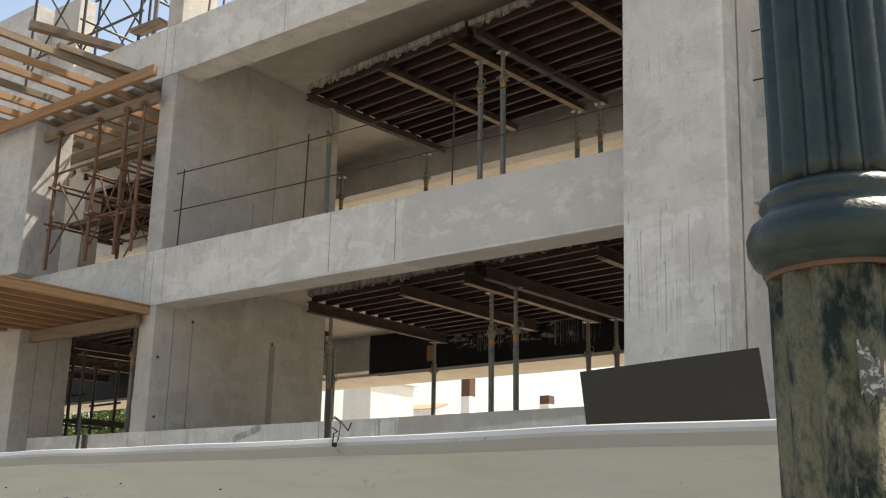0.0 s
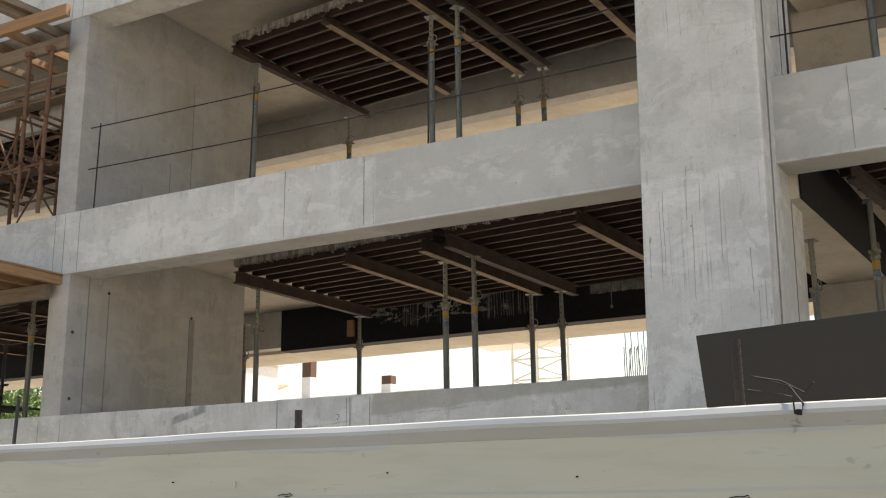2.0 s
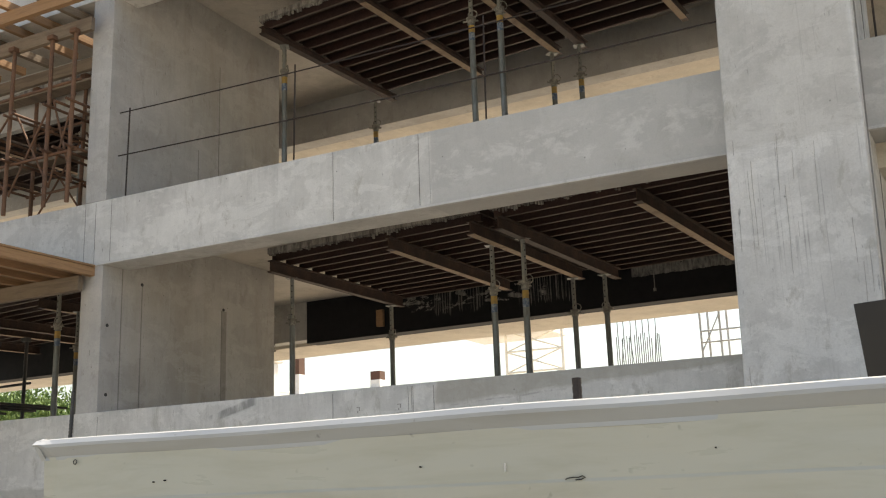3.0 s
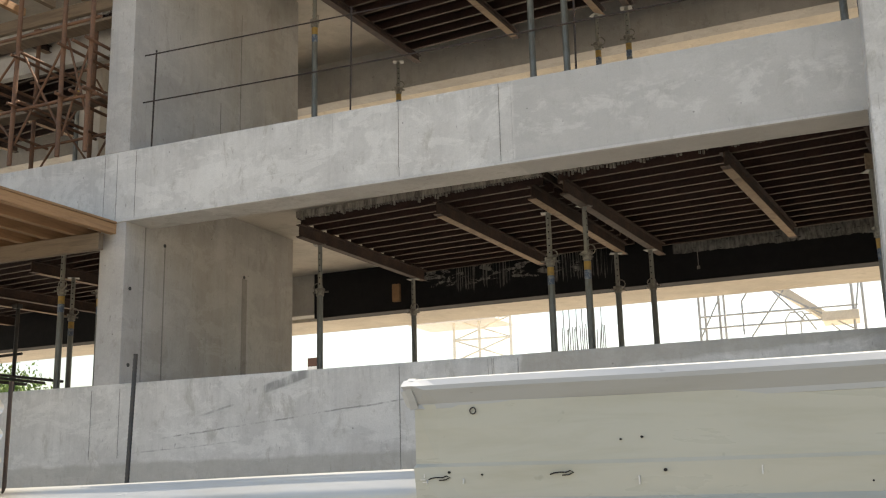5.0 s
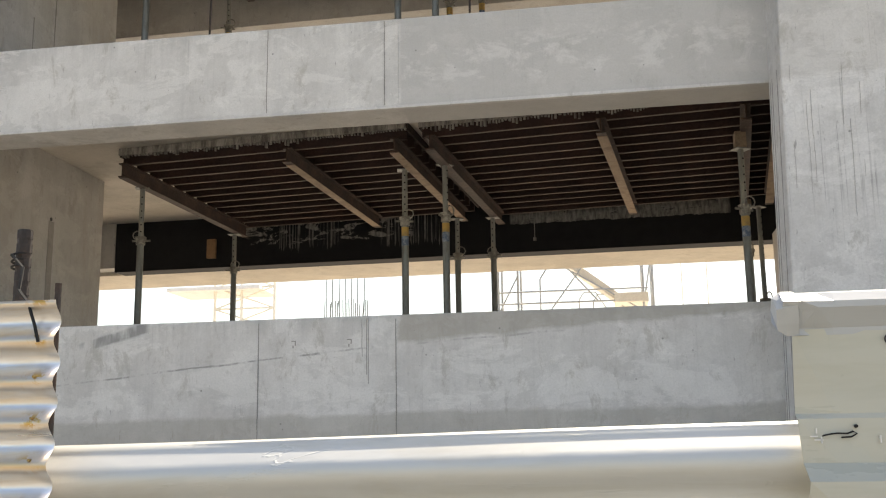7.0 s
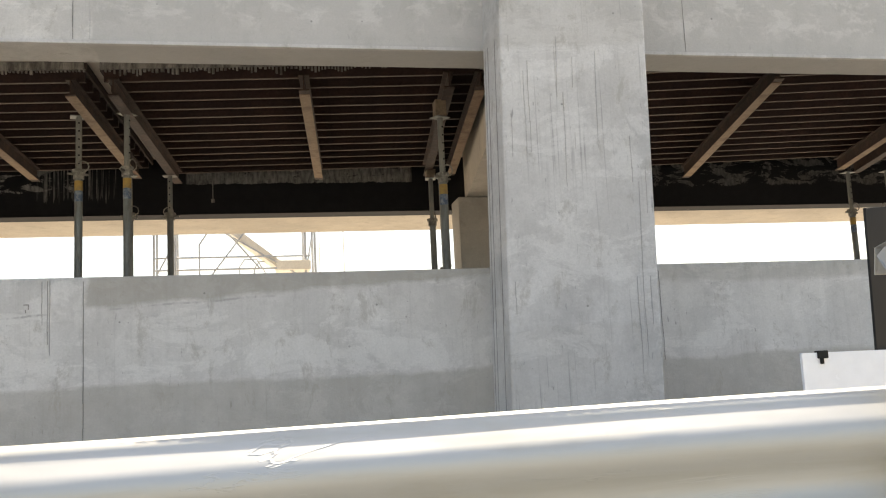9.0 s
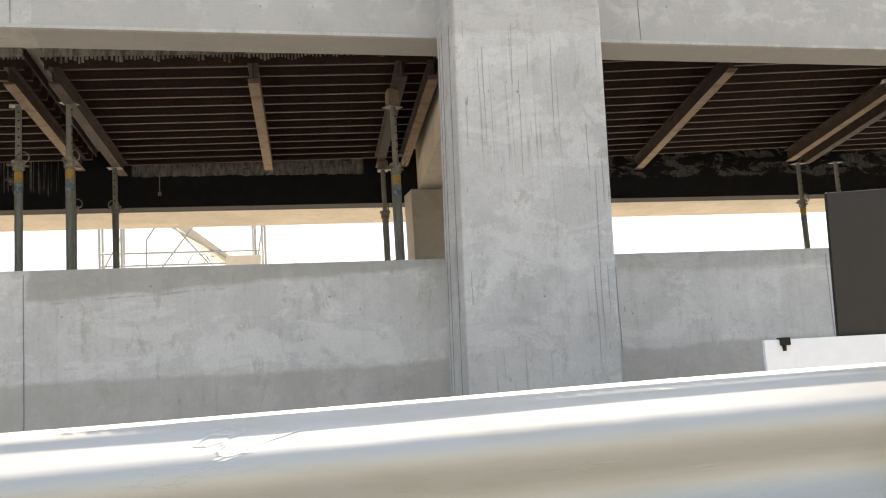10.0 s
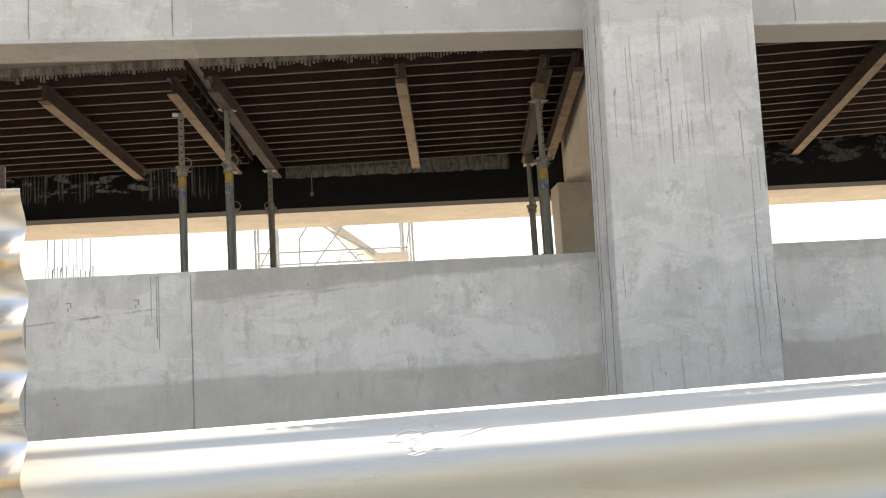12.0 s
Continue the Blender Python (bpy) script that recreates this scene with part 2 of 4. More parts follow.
def sheet_metal(name, base, dirt_or_reflection, rough, metal, dirt_or_reflection_amount=0.35, stretch=(1.2, 1, 9), spot=0.5, crease=0.0, rust_and_reflection=None):
    """Profiled sheet: long dents and smears running with the ribs; tan rows can paint in reflected ground."""
    m, nt, b = nodes_of(name)
    v = coords(nt, stretch)
    n1 = noise_tex(nt, v, 2.2, 6, 0.62, 0.5)
    n2 = noise_tex(nt, coords(nt), 45, 3)
    dents = noise_tex(nt, coords(nt, (1, 1, 3)), 3.5, 3, 0.5)
    spots = remap(nt, noise_tex(nt, coords(nt), 26, 2), 0.70, 0.76)
    col = mix_col(nt, math_node(nt, "MULTIPLY", remap(nt, n1, 0.48, 0.7), dirt_or_reflection_amount), base, dirt_or_reflection)
    col = mix_col(nt, math_node(nt, "MULTIPLY", spots, spot), col, tuple(c * 0.35 for c in dirt_or_reflection))
    if rust_and_reflection:
        xa, xb, ztop, pitch = rust_and_reflection
        x, y, z = xyz(nt)
        m1 = math_node(nt, "FRACT", math_node(nt, "ADD", math_node(nt, "DIVIDE", math_node(nt, "SUBTRACT", ztop, z), pitch), 0.55))
        row = remap(nt, math_node(nt, "ABSOLUTE", math_node(nt, "SUBTRACT", m1, 0.5)), 0.30, 0.10)
        patch = remap(nt, noise_tex(nt, coords(nt, (1, 1, 1)), 34, 6, 0.7, 0.6), 0.44, 0.56)
        near = math_node(nt, "MULTIPLY", remap(nt, x, xa, xa + 0.05), remap(nt, x, xb, xb - 0.015))
        # tan row along each rib paints the ground's reflection; patch is rivet rust
        ground_reflection = remap(nt, x, xa - 1.2, xa, 0.25, 0.5)
        amount = math_node(nt, "MULTIPLY", row, math_node(nt, "MAXIMUM", math_node(nt, "MULTIPLY", patch, near), ground_reflection))
        col = mix_col(nt, amount, col, (0.50, 0.31, 0.09))
    link(nt, col, b.inputs["Base Color"])
    link(nt, remap(nt, n1, 0.3, 0.7, max(0.05, rough - 0.05), rough + 0.1), b.inputs["Roughness"])
    b.inputs["Metallic"].default_value = metal
    h = math_node(nt, "ADD", dents, math_node(nt, "MULTIPLY", n2, 0.02))
    if crease:
        wav = noise_tex(nt, coords(nt, (1.1, 1, 7)), 2.6, 4, 0.6, 0.8)
        ridge = remap(nt, math_node(nt, "ABSOLUTE", math_node(nt, "SUBTRACT", wav, 0.56)), 0.0, 0.012, 1, 0)
        gate = remap(nt, noise_tex(nt, coords(nt, (1, 1, 4)), 3.1, 2), 0.52, 0.60)
        ridge = math_node(nt, "MULTIPLY", ridge, gate)
        h = math_node(nt, "ADD", h, math_node(nt, "MULTIPLY", ridge, crease))
    bump(nt, b, h, 0.25, 0.012)
    return m


# the band below z 4.13 paints the shaded chamfer line at the beam foot
M_BEAM2 = concrete("concrete_beam", stains_or_shade=((4.13, 0.0, -6, 20, -1, 0.35),), splotch=(4.16, 4.32, 4.62), tops=(4.855, 8.17), runs=0.35)
M_PARAPET = concrete("concrete_parapet", stains_or_shade=((1.70, 0.008, -8, 20, -1, 0.66), (2.03, 0.055, 4.12, 6.97, 1, 0.85), (2.33, 0.0, 8.2, 20, 1, 0.45)), lines=((1.875, 0.089, 0.5, 4.1, 0.85, 0.009), (2.01, 0.055, 4.12, 5.4, 0.5, 0.009), (1.78, 0.06, 0.1, 1.4, 0.5, 0.008), (1.875, 0.265, 1.25, 2.15, 0.95, 0.05), (1.90, 0.22, 0.9, 1.5, 0.6, 0.012)), tops=(2.465,), runs=0.3)
M_COLUMN = concrete("concrete_column", base=(0.58, 0.57, 0.545), streak=0.25, runs=0.8, stains_or_shade=((1.98, 0.0, 6.9, 8.0, -1, 0.2), (3.98, 0.0, 6.9, 8.0, 1, 0.3)))
# base darker than the facade concrete: the bays' inner shade is in the colour
M_WALL = concrete("concrete_wall_shaded", base=(0.415, 0.405, 0.385), streak=0.3, blot=0.34, brown=0.42)
# base lowered so the colour itself holds some of the shade under the slabs
M_SOFFIT = concrete("concrete_soffit_shaded", base=(0.45, 0.415, 0.365), streak=0.0, blot=0.3, holes=False)
M_OVERHANG = concrete("concrete_overhang", base=(0.56, 0.51, 0.43), streak=0.0, blot=0.3, holes=False)
M_SEAM = concrete("concrete_seam", base=(0.26, 0.25, 0.23), streak=0.2, holes=False)
M_LIGHTSEAM = concrete("concrete_fin", base=(0.52, 0.51, 0.49), streak=0.1, holes=False)
M_STREAKED = concrete("concrete_streaked", base=(0.45, 0.445, 0.435), streak=0.8, runs=0.8)
M_BITUMEN = bitumen("bitumen_coating")
M_COAT = bitumen("bitumen_side_coat", False)
M_RUST = worn("rusty_steel", (0.036, 0.021, 0.016), (0.085, 0.045, 0.029), 0.6, 5, 0.75, 0.05)
M_JOIST = worn("red_brown_steel", (0.029, 0.0115, 0.0085), (0.056, 0.021, 0.014), 0.55, 4, 0.7, 0.0, vary=0.45, lit_lip=-0.1162)
M_TANBEAM = worn("weathered_formwork_beam", (0.26, 0.18, 0.11), (0.12, 0.06, 0.035), 0.7, 5, 0.75)
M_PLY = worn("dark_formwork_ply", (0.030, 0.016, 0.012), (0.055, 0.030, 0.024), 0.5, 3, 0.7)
M_SLURRY = worn("concrete_slurry_edge", (0.11, 0.10, 0.092), (0.36, 0.35, 0.325), 0.9, 9, 0.9, grain=(2, 2, 0.5), thresh=(0.38, 0.62))
M_GALV = worn("galvanised_tube", (0.20, 0.21, 0.20), (0.10, 0.085, 0.06), 0.6, 7, 0.5, 0.35, grain=(2, 2, 0.6))
M_PROPPAINT = worn("worn_prop_tube", (0.20, 0.21, 0.20), (0.32, 0.29, 0.23), 0.6, 6, 0.55, 0.2, grain=(2, 2, 0.6))
M_COLLAR = worn("cement_splashed_collar", (0.16, 0.15, 0.13), (0.42, 0.40, 0.35), 0.7, 18, 0.8)
M_YELLOW = worn("yellow_band", (0.42, 0.26, 0.06), (0.2, 0.14, 0.07), 0.6, 15, 0.6)
M_BLUE = worn("blue_white_sticker", (0.07, 0.11, 0.18), (0.4, 0.42, 0.42), 0.7, 25, 0.6)
M_TIMBER = worn("new_timber", (0.38, 0.225, 0.115), (0.24, 0.14, 0.07), 0.7, 3, 0.8, grain=(8, 0.5, 8), vary=0.45)
M_OLDTIMBER = worn("grey_timber", (0.24, 0.185, 0.13), (0.12, 0.09, 0.065), 0.7, 3, 0.85, grain=(8, 0.6, 8), vary=0.4)
M_SCAFFOLD = worn("rusted_scaffold_tube", (0.17, 0.085, 0.045), (0.07, 0.045, 0.034), 0.6, 8, 0.75, 0.1)
M_REBAR = worn("rebar", (0.035, 0.028, 0.025), (0.09, 0.05, 0.03), 0.5, 12, 0.7, 0.3)
M_DARKSTEEL = worn("dark_steel", (0.04, 0.042, 0.045), (0.08, 0.06, 0.045), 0.5, 8, 0.55, 0.3)
M_CREAM = sheet_metal("cream_painted_sheet", (0.455, 0.44, 0.365), (0.35, 0.325, 0.235), 0.30, 0.0, 0.4, spot=0.3)
M_CAP = sheet_metal("white_cap_flashing", (0.41, 0.42, 0.42), (0.31, 0.30, 0.27), 0.34, 0.0, 0.35)
M_SILVER = sheet_metal("galvanised_sheet", (0.55, 0.545, 0.51), (0.44, 0.41, 0.33), 0.58, 0.5, 0.5, spot=0.10, crease=0.25)
# the tan second colour also stands in for warm ground mirrored in the ribs
M_CORRUG = sheet_metal("zinc_corrugated_sheet", (0.72, 0.72, 0.72), (0.58, 0.40, 0.16), 0.32, 0.85, 0.5, stretch=(2.0, 1, 14), spot=0.2, rust_and_reflection=(4.745, 4.825, 1.712, 0.064))
M_BLACKBOARD = plain("black_panel", (0.008, 0.0072, 0.0082), 0.5)
M_WHITEPANEL = plain("white_panel", (0.84, 0.86, 0.90), 0.22)
M_LAMP = worn("green_lamp_paint", (0.007, 0.022, 0.020), (0.030, 0.046, 0.032), 0.65, 9, 0.38, 0.0, bump_s=0.4)
M_LAMPLOW = worn("peeling_green_paint", (0.016, 0.026, 0.018), (0.21, 0.185, 0.11), 0.9, 26, 0.72, grain=(1, 1, 0.42), bump_s=0.7, thresh=(0.40, 0.54))
M_LAMPLOW.node_tree.nodes["Principled BSDF"].inputs["Specular IOR Level"].default_value = 0.25
M_STICKER = worn("torn_paper", (0.46, 0.47, 0.46), (0.045, 0.045, 0.03), 1.0, 75, 0.8, thresh=(0.42, 0.50))
M_WIRE = plain("black_wire", (0.012, 0.011, 0.010), 0.88)
M_GROUND = worn("dry_earth", (0.45, 0.405, 0.34), (0.34, 0.30, 0.245), 0.6, 0.6, 0.95)
# tone chosen for what the hoarding sheets mirror, not for a visible surface
M_PAVING = worn("unseen_reflected_paving", (0.225, 0.213, 0.185), (0.17, 0.16, 0.142), 0.5, 2, 0.9)
M_WHITEWASH = worn("white_render", (0.74, 0.72, 0.68), (0.6, 0.56, 0.5), 0.4, 1.2, 0.9)
M_TERRACOTTA = worn("brown_chimney_top", (0.11, 0.055, 0.035), (0.07, 0.045, 0.035), 0.5, 3, 0.9)
M_TILE = worn("roof_tile", (0.42, 0.25, 0.14), (0.55, 0.42, 0.3), 0.6, 4, 0.9)
M_GLASS = plain("dark_window_glass", (0.05, 0.06, 0.07), 0.1)
# both far scaffold colours are washed out to carry the backlight glare
M_YSCAF_GLARE = worn("glare_paled_yellow_scaffold", (0.80, 0.75, 0.64), (0.70, 0.64, 0.53), 0.5, 3, 0.6)
M_GSCAF_GLARE = worn("glare_paled_grey_tube", (0.50, 0.52, 0.53), (0.40, 0.38, 0.34), 0.5, 3, 0.5, 0.1)
M_LEAF = worn("leaves", (0.10, 0.17, 0.04), (0.17, 0.24, 0.06), 0.6, 2, 0.7, vary=0.3)
M_BARK = worn("bark", (0.11, 0.08, 0.05), (0.07, 0.05, 0.04), 0.5, 6, 0.9)


# ---- building helpers ----
def link_mesh(name, bm, mat, smooth=False):
    me = bpy.data.meshes.new(name)
    bmesh.ops.recalc_face_normals(bm, faces=bm.faces)
    bm.to_mesh(me)
    bm.free()
    me.materials.append(mat)
    if smooth:
        for p in me.polygons:
            p.use_smooth = True
    return new(name, me)


def part(name, bm, mat, parent, label="", smooth=False):
    ob = link_mesh(name, bm, mat, smooth)
    ob.parent = parent
    if label:
        tagged(ob, label)
    return ob


def thing(name, label, category, m=None, group="", kind=""):
    ob = new(name)
    ob.empty_display_size = 0.1
    if m is not None:
        ob.matrix_world = m
    return tagged(ob, label, category, group, kind)


def box(bm, x0, x1, y0, y1, z0, z1, bevel=0.0, m=None):
    r = bmesh.ops.create_cube(bm, size=1.0)
    vs = r["verts"]
    for v in vs:
        v.co = Vector(((x0 + x1) / 2 + v.co.x * (x1 - x0), (y0 + y1) / 2 + v.co.y * (y1 - y0), (z0 + z1) / 2 + v.co.z * (z1 - z0)))
    if bevel:
        es = list({e for v in vs for e in v.link_edges})
        out = bmesh.ops.bevel(bm, geom=es, offset=bevel, segments=2, affect="EDGES", profile=0.5)
        vs = list({v for f in out["faces"] for v in f.verts} | {v for v in vs if v.is_valid})
    if m is not None:
        bmesh.ops.transform(bm, matrix=m, verts=vs)
    return vs


def new_box(*a, **k):
    bm = bmesh.new()
    box(bm, *a, **k)
    return bm


def rod(bm, a, b, r, seg=10, r2=None):
    a, b = Vector(a), Vector(b)
    d = b - a
    rot = d.to_track_quat("Z", "Y").to_matrix().to_4x4()
    bmesh.ops.create_cone(bm, cap_ends=True, segments=seg, radius1=r, radius2=r if r2 is None else r2, depth=d.length, matrix=Matrix.Translation((a + b) / 2) @ rot)


def new_rod(a, b, r, seg=10, r2=None):
    bm = bmesh.new()
    rod(bm, a, b, r, seg, r2)
    return bm


def lathe(bm, profile, seg=24, flute=0.0, flutes=0):
    """Turn (radius, z) pairs about the Z axis; flute: depth of vertical grooves."""
    rings = []
    for r, z in profile:
        ring = []
        for i in range(seg):
            a = 2 * math.pi * i / seg
            rr = r - (flute * (0.5 - 0.5 * math.cos(a * flutes)) ** 2 if flutes else 0)
            ring.append(bm.verts.new((rr * math.cos(a), rr * math.sin(a), z)))
        rings.append(ring)
    for p, q in zip(rings, rings[1:]):
        for i in range(seg):
            bm.faces.new((p[i], p[(i + 1) % seg], q[(i + 1) % seg], q[i]))
    bm.faces.new(list(reversed(rings[0])))
    bm.faces.new(rings[-1])


def tube_path(bm, pts, r, seg=6):
    """One bent tube through the points."""
    pts = [Vector(p) for p in pts]
    rings = []
    for i, p in enumerate(pts):
        d = (pts[min(i + 1, len(pts) - 1)] - pts[max(i - 1, 0)]).normalized()
        side = d.cross(Vector((0.13, 0.31, 0.94))).normalized()
        up = side.cross(d)
        rings.append([bm.verts.new(p + (side * math.cos(a) + up * math.sin(a)) * r) for a in [2 * math.pi * k / seg for k in range(seg)]])
    for p, q in zip(rings, rings[1:]):
        for i in range(seg):
            bm.faces.new((p[i], p[(i + 1) % seg], q[(i + 1) % seg], q[i]))
    bm.faces.new(list(reversed(rings[0])))
    bm.faces.new(rings[-1])


def sheet(bm, profile, x0, x1, nx, thick=0.0012, wobble=0.0, ragged=0.0, slope=0.0):
    """A sheet with a (y, z) profile run along X, slightly dented; ragged: torn end at x0."""
    front, back = [], []
    for i in range(nx + 1):
        u = i / nx
        rowf, rowb = [], []
        for j, (y, z) in enumerate(profile):
            x = x0 + (x1 - x0) * u
            if i == 0 and ragged:
                x += ragged * (noise.noise(Vector((3.1, z * 14, 0.7))))
            near = max(0.0, 1 - (x - x0) / 0.07) if ragged > 0.01 and x1 > x0 else 0.0
            w = wobble * noise.noise(Vector((x * 2.3, z * 6, y * 3 + 5))) + 0.022 * near * noise.noise(Vector((x * 40, z * 55, 2.2)))
            zz = z + slope * (x - x0) + wobble * 0.6 * noise.noise(Vector((x * 1.7, 9.2, z * 3)))
            rowf.append(bm.verts.new((x, y + w, zz)))
            rowb.append(bm.verts.new((x, y + w + thick, zz - thick * 0.3)))
        front.append(rowf)
        back.append(rowb)
    n = len(profile)
    for i in range(nx):
        for j in range(n - 1):
            bm.faces.new((front[i][j], front[i + 1][j], front[i + 1][j + 1], front[i][j + 1]))
            bm.faces.new((back[i][j + 1], back[i + 1][j + 1], back[i + 1][j], back[i][j]))
    for i in range(nx):
        for j in (0, n - 1):
            bm.faces.new((front[i][j], back[i][j], back[i + 1][j], front[i + 1][j]))
    for i in (0, nx):
        for j in range(n - 1):
            bm.faces.new((front[i][j], front[i][j + 1], back[i][j + 1], back[i][j]))


# ---- levels of the structure ----
Z_FLOOR1, Z_P_TOP, Z_B2, Z_T2, Z_SOF1, Z_B3, Z_T3, Z_SOF2 = 1.45, 2.465, 4.105, 4.855, 4.57, 7.40, 8.17, 7.97
WALL_A = (-0.32, 0.0)
COL_B = (6.95, 7.95)
SKEW1, SKEW2 = -5.5, -11.0      # the bays' cross lines fan out from the facade's square


def setting(name, label, category="concrete structure"):
    return thing(name, label, category, kind="structure")


# ground: one sheet to the horizon, and the pavement before the hoarding
bm = bmesh.new()
bmesh.ops.create_grid(bm, x_segments=40, y_segments=40, size=900)
for v in bm.verts:
    d = v.co.length
    v.co.z = -0.02 + (noise.noise(v.co * 0.01) * 2.5 if d > 120 else 0)
ground = link_mesh("ground", bm, M_GROUND)
tagged(ground, "dry sandy earth of the building site", "ground", kind="structure")
# unseen; its tone and reach are set for reflections in the hoarding sheets
pavement = link_mesh("pavement", new_box(-40, 40, -26, -6.25, -0.1, 0.03, 0.01), M_PAVING)
tagged(pavement, "unseen grey-beige footway beside the hoarding, toned for reflections", "pavement", kind="structure")

# facade beams and parapet
facade = setting("wall_front", "board-formed grey concrete facade beams with pour marks")


def beam_run(x0, x1, z0, z1, mat, name, y0=0.0, y1=0.4):
    bm = new_box(x0, x1, y0, y1, z0, z1, 0.008)
    return part(name, bm, mat, facade)


for x0, x1 in ((-9.0, 7.21), (COL_B[1], 18.0)):
    beam_run(x0, x1, 0.75, Z_P_TOP, M_PARAPET, "parapet")
    beam_run(x0, x1, Z_B2, Z_T2, M_BEAM2, "beam")
    beam_run(x0, x1, Z_B3, Z_T3, M_BEAM2, "beam")


def seam(x, z0, z1, w=0.012, y=0.0, mat=None, d=0.004):
    bm = bmesh.new()
    n = max(4, int((z1 - z0) / 0.08))
    for i in range(n):
        a, b = z0 + (z1 - z0) * i / n, z0 + (z1 - z0) * (i + 1) / n
        wob = 0.004 * noise.noise(Vector((x * 7, a * 9, 0)))
        ww = 0.6 * w * (0.6 + 0.7 * abs(noise.noise(Vector((x, a * 11, 3)))))
        box(bm, x - ww / 2 + wob, x + ww / 2 + wob, y - d, y + 0.01, a, b)
    part("formwork_seam", bm, mat or M_SEAM, facade, "dark formwork joint line")


for x in (3.066, 4.04, 4.152):
    seam(x, Z_B2 + 0.03, Z_T2 - 0.01, 0.011, mat=M_LIGHTSEAM if x > 4.1 else None)
for x in (-0.30, -0.14, 0.10, 8.6):
    seam(x, Z_B2 + 0.02, Z_T2 - 0.02, 0.008)
for x in (3.037, 4.118):
    seam(x, 1.3, Z_P_TOP - 0.03, 0.014)
for x, za, w in ((3.855, 2.15, 0.005), (3.89, 2.02, 0.008), (3.905, 1.95, 0.006)):
    seam(x, za, Z_P_TOP - 0.02, w)
for x in (8.22, 10.0, -0.33, 0.02):
    seam(x, 1.75, Z_P_TOP - 0.05, 0.006)
for x in (-0.30, -0.12, 2.1, 4.4):
    seam(x, Z_B3 + 0.03, Z_T3 - 0.02, 0.009)
# thin drip lip along the foot of the beams
for z in (Z_B2, Z_B3):
    for x0, x1 in ((-9.0, COL_B[0]), (COL_B[1], 18.0)):
        part("drip_edge", new_box(x0 + 0.01, x1 - 0.01, -0.012, 0.03, z - 0.004, z + 0.022, 0.004), M_LIGHTSEAM, facade)
# scrawled chalk marks on the parapet, drawn as short bars
for x in (3.30, 3.74):
    bm = new_box(x, x + 0.035, -0.004, 0.006, 2.285, 2.292)
    box(bm, x + 0.028, x + 0.035, -0.004, 0.006, 2.255, 2.287)
    box(bm, x + 0.010, x + 0.017, -0.004, 0.006, 2.235, 2.256)
    part("scrawl", bm, M_SEAM, facade, "small dark scrawled mark")

# column between the bays
column = setting("column_middle", "broad grey concrete column standing proud of the beams")
LEAN = 0.026      # the shaft stands a little out of plumb


def leant(bm):
    for v in bm.verts:
        v.co.x += LEAN * (v.co.z - 2.6)
    return bm


bm = bmesh.new()
plan = ((6.945, -0.43), (7.965, -0.61), (7.955, 0.02), (8.0, 0.92), (7.42, 0.92), (7.22, 0.02), (6.93, 0.02))
rings = [[bm.verts.new((x + LEAN * (z - 2.6), y, z)) for x, y in plan] for z in (0.0, 11.6)]
for i in range(len(plan)):
    j = (i + 1) % len(plan)
    bm.faces.new((rings[0][i], rings[0][j], rings[1][j], rings[1][i]))
bm.faces.new(rings[0]), bm.faces.new(rings[1])
bmesh.ops.recalc_face_normals(bm, faces=bm.faces)
bmesh.ops.bevel(bm, geom=[e for e in bm.edges if abs((e.verts[0].co - e.verts[1].co).z) > 5], offset=0.016, segments=2, affect="EDGES", profile=0.5)
part("shaft", bm, M_COLUMN, column)
for x, w in ((7.00, 0.004), (7.03, 0.003), (7.10, 0.002), (7.13, 0.003), (7.33, 0.002), (7.37, 0.003), (7.44, 0.002), (7.60, 0.002), (7.82, 0.004), (7.86, 0.003), (7.91, 0.003)):
    bm = bmesh.new()
    inner = 7.05 < x < 7.8
    for i in range(6 if inner else 26):
        a = (3.2 + 0.5 * noise.noise(Vector((x * 31, 0, 7))) if inner else 1.2) + i * 0.11
        if noise.noise(Vector((x * 23, a * 1.3, 1))) > (-0.3 if inner else 0.08):
            dx = 0.012 * noise.noise(Vector((x, a * 2, 5)))
            yf = -0.43 - 0.18 * (x - 6.945) / 1.02
            box(bm, x + dx, x + dx + w, yf - 0.004, yf + 0.012, a, a + 0.115)
    part("drip_streak", leant(bm), M_WALL, column, "thin dark cement drip line")
for y in (-0.30, 0.45):
    xs = 7.966 if y < 0 else 7.977
    part("formwork_seam", leant(new_box(xs - 0.02, xs + 0.006, y, y + 0.012, 1.3, 7.3)), M_SEAM, column)
for y in (-0.30, -0.12, -0.05):
    part("formwork_seam", leant(new_box(6.931 - 0.0333 * y - 0.003, 6.99, y, y + 0.006, 1.3, 4.09)), M_SEAM, column)
for z in (3.05, 2.2):
    part("tie_hole", new_rod((7.93, -0.1, z), (7.964, -0.1, z), 0.022, 10), M_SEAM, column)

# cross wall at the first bay's left side
cross = setting("wall_cross", "smooth grey concrete cross wall with a recessed strip")
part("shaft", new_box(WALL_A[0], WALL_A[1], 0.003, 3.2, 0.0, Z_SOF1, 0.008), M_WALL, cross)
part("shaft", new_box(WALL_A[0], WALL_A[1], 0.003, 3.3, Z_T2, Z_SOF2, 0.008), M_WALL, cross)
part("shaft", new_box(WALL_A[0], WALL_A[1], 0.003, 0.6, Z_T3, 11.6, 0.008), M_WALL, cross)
for y, z0, z1, w in ((2.06, 1.6, 3.86, 0.10),):
    part("recess_strip", new_box(-0.01, 0.006, y, y + w, z0, z1, 0.002), M_SEAM, cross, "darker cast-in strip")
